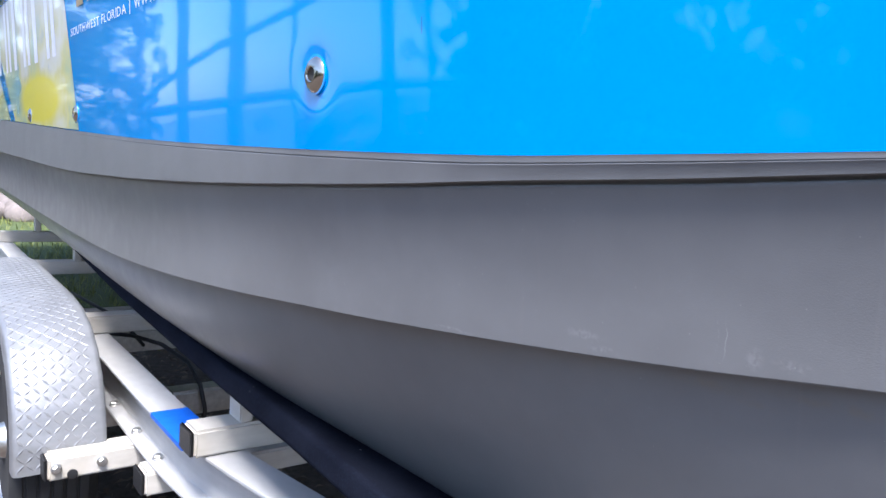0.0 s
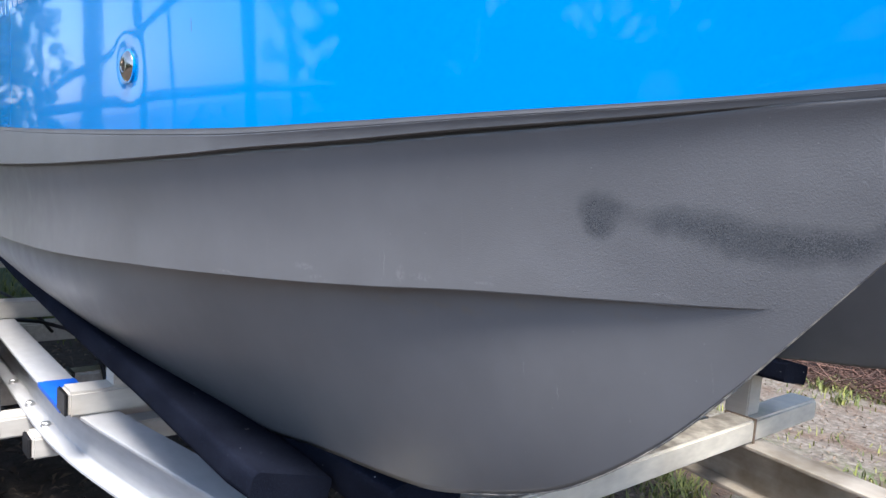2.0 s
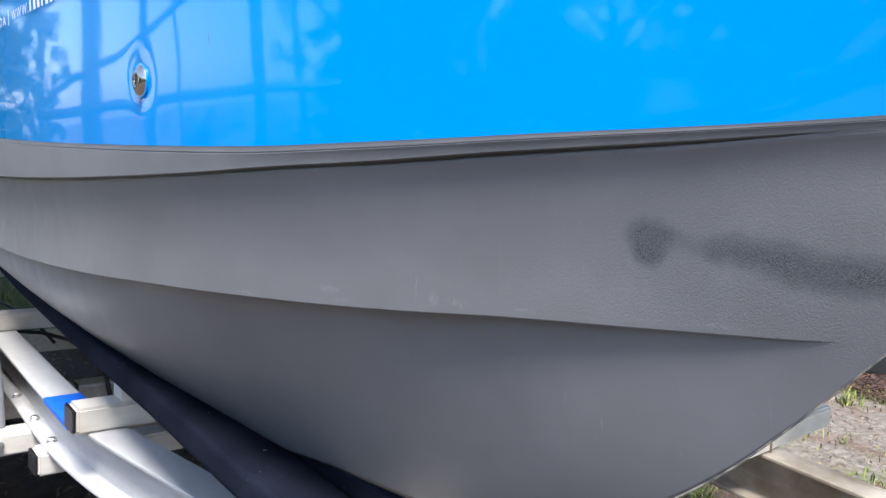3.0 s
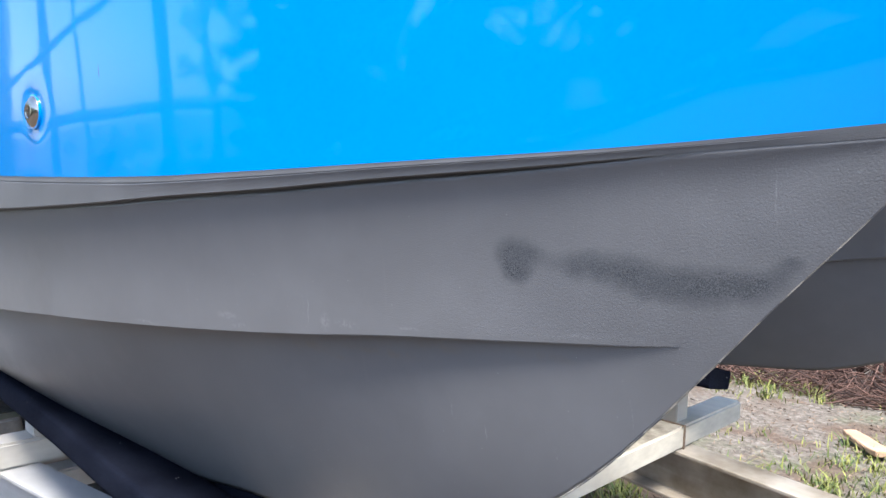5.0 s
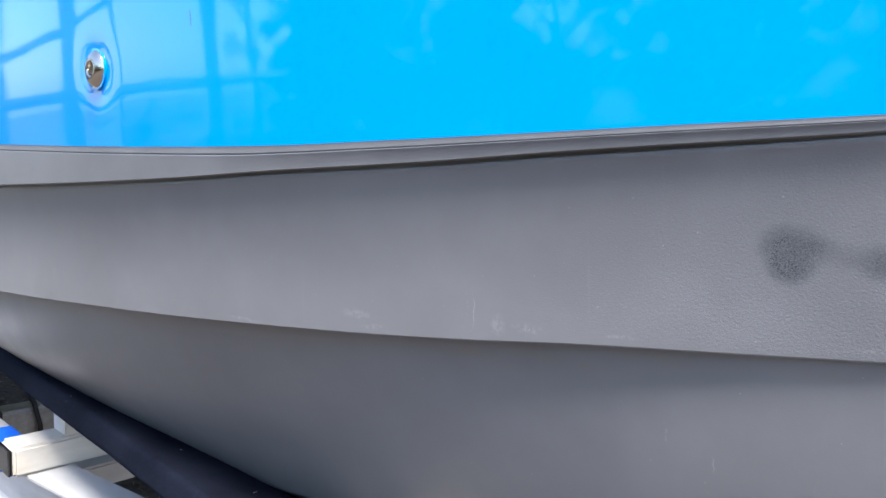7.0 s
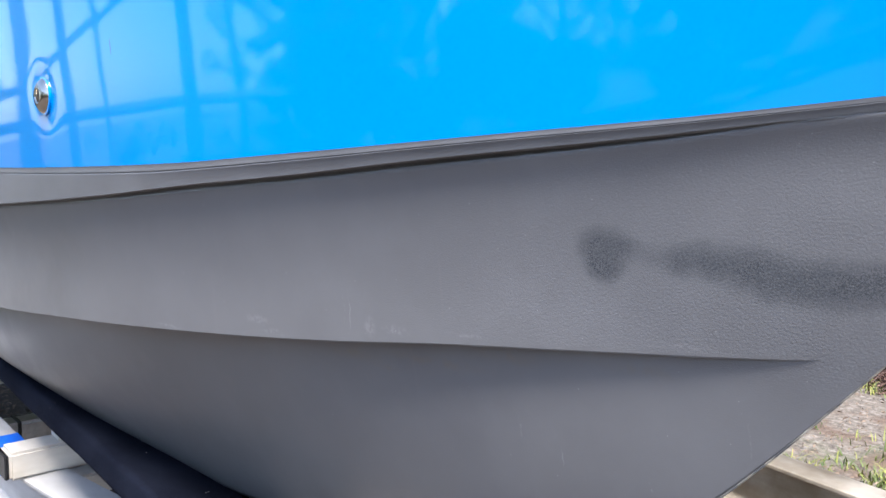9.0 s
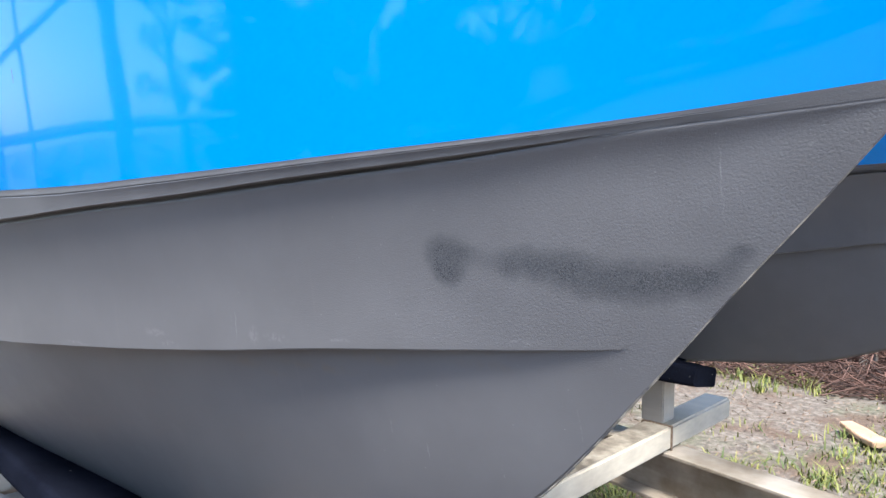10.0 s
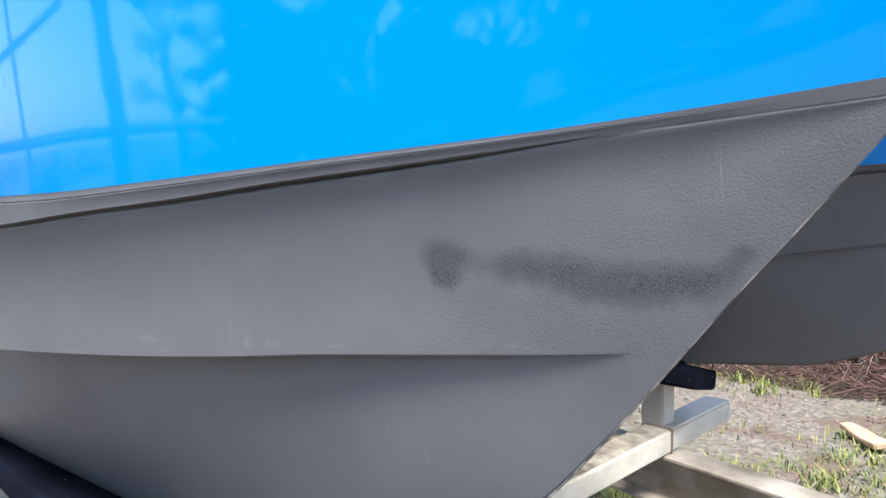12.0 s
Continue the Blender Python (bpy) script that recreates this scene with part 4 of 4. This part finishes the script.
def brush(n, seed, x0, x1, y0, y1, top, length, radius):
    r = random.Random(seed)
    shapes = []
    for _ in range(n):
        x, y = r.uniform(x0, x1), y0 + (y1 - y0) * r.random() ** 0.8
        f = min(1, (y - y0) / 0.7) * min(1, 0.5 + noise.noise((x * 0.9, y * 0.9, 5)))
        z = r.uniform(0.01, max(0.05, top * f))
        a, l = r.gauss(0, 1.1), r.uniform(*length)
        p = Vector((x, y, z))
        d = Vector((math.cos(a), math.sin(a) * 0.6, r.gauss(0, 0.3)))
        bend = Vector((r.gauss(0, 0.1), r.gauss(0, 0.1), r.gauss(0, 0.12))) * l
        rad = r.uniform(*radius)
        q = [p - d * l / 2, p + bend, p + d * l / 2]
        for v in q:
            v.z = max(v.z, 0.008)
        shapes.append(tube_along(q, [rad, rad * 0.85, rad * 0.4], 5, False))
    return joined(shapes)


tagged(part("brush_pile", brush(11000, 31, -4.5, 1.6, 4.75, 6.3, 0.34, (0.08, 0.50), (0.0012, 0.0062)), TWIG, angle=60), "heap of reddish-brown cut branches and fronds", "brush pile", kind="stuff")
stems = []
for k in range(200):
    x, y = rng.uniform(-3.2, 1.2), rng.uniform(5.4, 6.6)
    h, l = rng.uniform(0.4, 1.2), rng.gauss(0, 0.35)
    stems.append(tube_along([(x, y, 0), (x + l * 0.3, y + rng.gauss(0, 0.08), h * 0.5), (x + l, y + rng.gauss(0, 0.15), h)], [0.014, 0.011, 0.005], 6, False))
tagged(part("dry_stems", joined(stems), PALE_TWIG, angle=60), "bleached dead palm stems behind the brush", "dead stems", kind="stuff")


def hedge(x0, x1, y0, y1, z0, z1, n, seed, mat, name, label):
    r = random.Random(seed)
    clumps = [((r.uniform(x0, x1), r.uniform(y0, y1), r.uniform(z0, z1)), r.uniform(0.25, 0.5)) for _ in range(n)]
    tagged(part(name, leaf_cloud(clumps, 80, 0.07, r), mat, angle=180), label, "undergrowth", kind="stuff")


hedge(-6, 3, 6.7, 7.8, 0.0, 2.6, 170, 41, LEAF_DARK, "undergrowth", "dark shrubby undergrowth behind the brush heap")


def split_plank():
    bm = bmesh.new()
    box(bm, (-0.155, -0.048, 0), (0.155, 0.048, 0.026), 0.004)
    bmesh.ops.subdivide_edges(bm, edges=bm.edges[:], cuts=2, use_grid_fill=True)
    for v in bm.verts:
        v.co.y *= 1 + 0.5 * noise.noise((v.co.x * 6, 1, 1)) - 0.35 * max(0, -v.co.x / 0.16)
        v.co.z += 0.010 * noise.noise((v.co.x * 8, v.co.y * 20, 2)) + 0.006 * (v.co.x / 0.16) ** 2
    ob = part("split_plank", bm, WOOD)
    ob.matrix_world = pose(-0.595, 3.97, 0.03, 4, 0, -46)
    tagged(ob, "pale split piece of wood lying on the sand", "plank")


split_plank()


def field_stone(x, y, s, seed):
    bm = bmesh.new()
    bmesh.ops.create_icosphere(bm, subdivisions=3, radius=s)
    for v in bm.verts:
        v.co *= 1 + 0.35 * noise.noise(v.co / s * 1.3 + Vector((seed, 0, 0)))
        v.co.z *= 0.6
    ob = part("field_stone", bm, STONE, angle=60)
    ob.location = (x, y, s * 0.3)
    tagged(ob, "rough grey-pink stone lying on the lawn", "stone", "lawn stones")


for k, (x, y, s) in enumerate(((-11.2, 1.05, 0.28), (-11.0, 1.55, 0.33), (-11.6, 2.05, 0.30), (-12.0, 1.3, 0.35), (-10.8, 2.4, 0.25))):
    field_stone(x, y, s, k * 3.1)

r_low = random.Random(43)
low_clumps = []
for _ in range(110):
    f = r_low.uniform(-0.05, 1.1)
    low_clumps.append((tuple(cage_a + run * f + Vector((0.5, 0.3, r_low.uniform(0.1, 0.5 if f < 0.36 else 0.95)))), r_low.uniform(0.2, 0.4)))
tagged(part("low_hedge", leaf_cloud(low_clumps, 70, 0.06, r_low), LEAF_DARK, angle=180), "low clipped hedge along the enclosure", "hedge", kind="stuff")

# unseen shrubs added to block low sky from the blue side's reflection
hedge(-8.5, 13.0, -11.6, -10.6, 0.1, 2.5, 430, 47, LEAF_DARK, "sky_block_shrubs", "dense dark shrubs, unseen, added to close off low sky in the hull's reflection")

# ---- printed wrap and lettering on the near side ----


def wrap_print():
    m = Mat("printed_wrap_colours", (0.5, 0.5, 0.1), 0.15, 0.0, Coat_Weight=0.5, Coat_Roughness=0.04)
    big = m.noise(3.2, 3, 0.5, stretch=(1, 1, 1.6))
    base = m.ramp(big, [(0.30, (0.22, 0.50, 0.62)), (0.42, (0.50, 0.62, 0.42)), (0.50, (0.72, 0.68, 0.30)), (0.58, (0.78, 0.76, 0.60)), (0.68, (0.80, 0.81, 0.82))])
    base = m.mix(m.grey(m.noise(9, 4), [(0.55, 0.0), (0.72, 0.5)]), base, (0.16, 0.36, 0.60))
    # a round yellow patch low down, and white towards the top
    dx = m.math("DIVIDE", m.math("ADD", m.axis(0), 2.66), 0.40)
    dz = m.math("DIVIDE", m.math("SUBTRACT", m.axis(2), 1.285), 0.085)
    glow = m.math("POWER", 0.3, m.math("ADD", m.math("MULTIPLY", dx, dx), m.math("MULTIPLY", dz, dz)))
    base = m.mix(m.grey(glow, [(0.2, 0.0), (0.5, 0.95)]), base, (0.86, 0.76, 0.10))
    lift = m.math("MULTIPLY", m.math("SUBTRACT", m.axis(2), 1.36), 4.0, True)
    base = m.mix(m.math("MULTIPLY", lift, 0.8), base, (0.82, 0.82, 0.82))
    m.color(base)
    return m.m


def on_side(x, z, proud):
    return (x, YC - topside_half(x, z) - proud, z)


def panel_on_side(bottom, top, z_top, proud, cols=24, rows=14):
    """A thin film on the hull side between two slanting ends: (x at the foot, x at the head) of each."""
    verts, faces = [], []
    for j in range(rows + 1):
        g = j / rows
        xa, xb = bottom[0] + (top[0] - bottom[0]) * g, bottom[1] + (top[1] - bottom[1]) * g
        for i in range(cols + 1):
            x = xa + (xb - xa) * i / cols
            z0 = Z_A(x) + 0.003
            z = z0 + (min(z_top, SHEER(x) - 0.03) - z0) * g
            verts.append(on_side(x, z, proud))
    n = cols + 1
    for j in range(rows):
        for i in range(cols):
            faces.append((j * n + i, j * n + i + 1, (j + 1) * n + i + 1, (j + 1) * n + i))
    return verts, faces


PRINT = wrap_print()
part("wrap_graphic", panel_on_side((-3.20, -2.075), (-3.85, -2.26), 1.66, 0.0012), PRINT, boat, "printed wrap in yellow, green, white and teal", 180)
part("wrap_graphic", panel_on_side((-6.4, -3.32), (-6.8, -3.97), 1.60, 0.0012), PRINT, boat, "", 180)


def bar_letter(x0, x1, z0, z1, lean, material, name, proud, strokes):
    """An unreadable printed letter as plain upright and level bars."""
    verts, faces = [], []
    w, h = x1 - x0, z1 - z0

    def quad(a, b, c, d):
        i = len(verts)
        for u, v in ((a, c), (b, c), (b, d), (a, d)):
            verts.append(on_side(x0 + w * u + lean * v, z0 + h * v, proud))
        faces.append((i, i + 1, i + 2, i + 3))
    for s in strokes:
        quad(*s)
    part(name, (verts, faces), material, boat, "", 180)


LILAC = speckled("pale_lilac_print", (0.66, 0.68, 0.78), (0.80, 0.80, 0.86), 12, 0.2)
for k, x in enumerate(np.linspace(-3.60, -2.48, 6)):
    bar_letter(x, x + 0.165, 1.398, 1.66, -0.05, LILAC, "printed_bar", 0.0024, [(0, .30, 0, 1), (.55, .85, 0, 1)] if k % 2 else [(0, .4, 0, 1)])
for k, x in enumerate(np.linspace(-2.055, -1.335, 7)):
    bar_letter(x, x + 0.085, 1.497, 1.63, 0.0, GOLD, "bronze_bar", 0.0024, [(0, .9, 0, .13)] if k % 2 == 0 else [(0, .22, 0, 1), (.6, .82, 0, 1)])


def wording(text, x0, x1, z0, height):
    """Capital letters laid on the hull side one by one, spaced by their own widths over a length."""
    made, total = [], 0.0
    for letter in text:
        if letter == " ":
            total += 0.34
            continue
        font = bpy.data.curves.new("letter", "FONT")
        font.body, font.size, font.resolution_u = letter, 1.0, 3
        ob = new("letter", font)
        bpy.context.view_layer.update()
        mesh = bpy.data.meshes.new_from_object(ob.evaluated_get(bpy.context.evaluated_depsgraph_get()))
        bpy.data.objects.remove(ob)
        xs = [v.co.x for v in mesh.vertices]
        made.append((mesh, total, min(xs)))
        total += max(xs) - min(xs) + 0.13
    k = (x1 - x0) / (total - 0.13)
    for mesh, start, lo in made:
        for v in mesh.vertices:
            v.co = Vector(on_side(x0 + (start + v.co.x - lo) * k, z0 + v.co.y / 0.70 * height, 0.0022))
        mesh.materials.append(WHITE)
        new("letter", mesh).parent = boat


wording("SOUTHWEST FLORIDA", -2.128, -1.592, 1.433, 0.0195)
bar_letter(-1.566, -1.561, 1.428, 1.460, 0.0, WHITE, "lettering_bar", 0.0022, [(0, 1, 0, 1)])
wording("WWW.", -1.530, -1.380, 1.434, 0.0205)
for k in range(12):
    x = -1.368 + k * 0.0285
    bar_letter(x, x + 0.020, 1.435, 1.4555, 0.0, WHITE, "lettering_bar", 0.0022, [(0, .85 if k % 3 else .6, 0, 1)])
wording(".COM", -1.022, -0.925, 1.436, 0.0205)
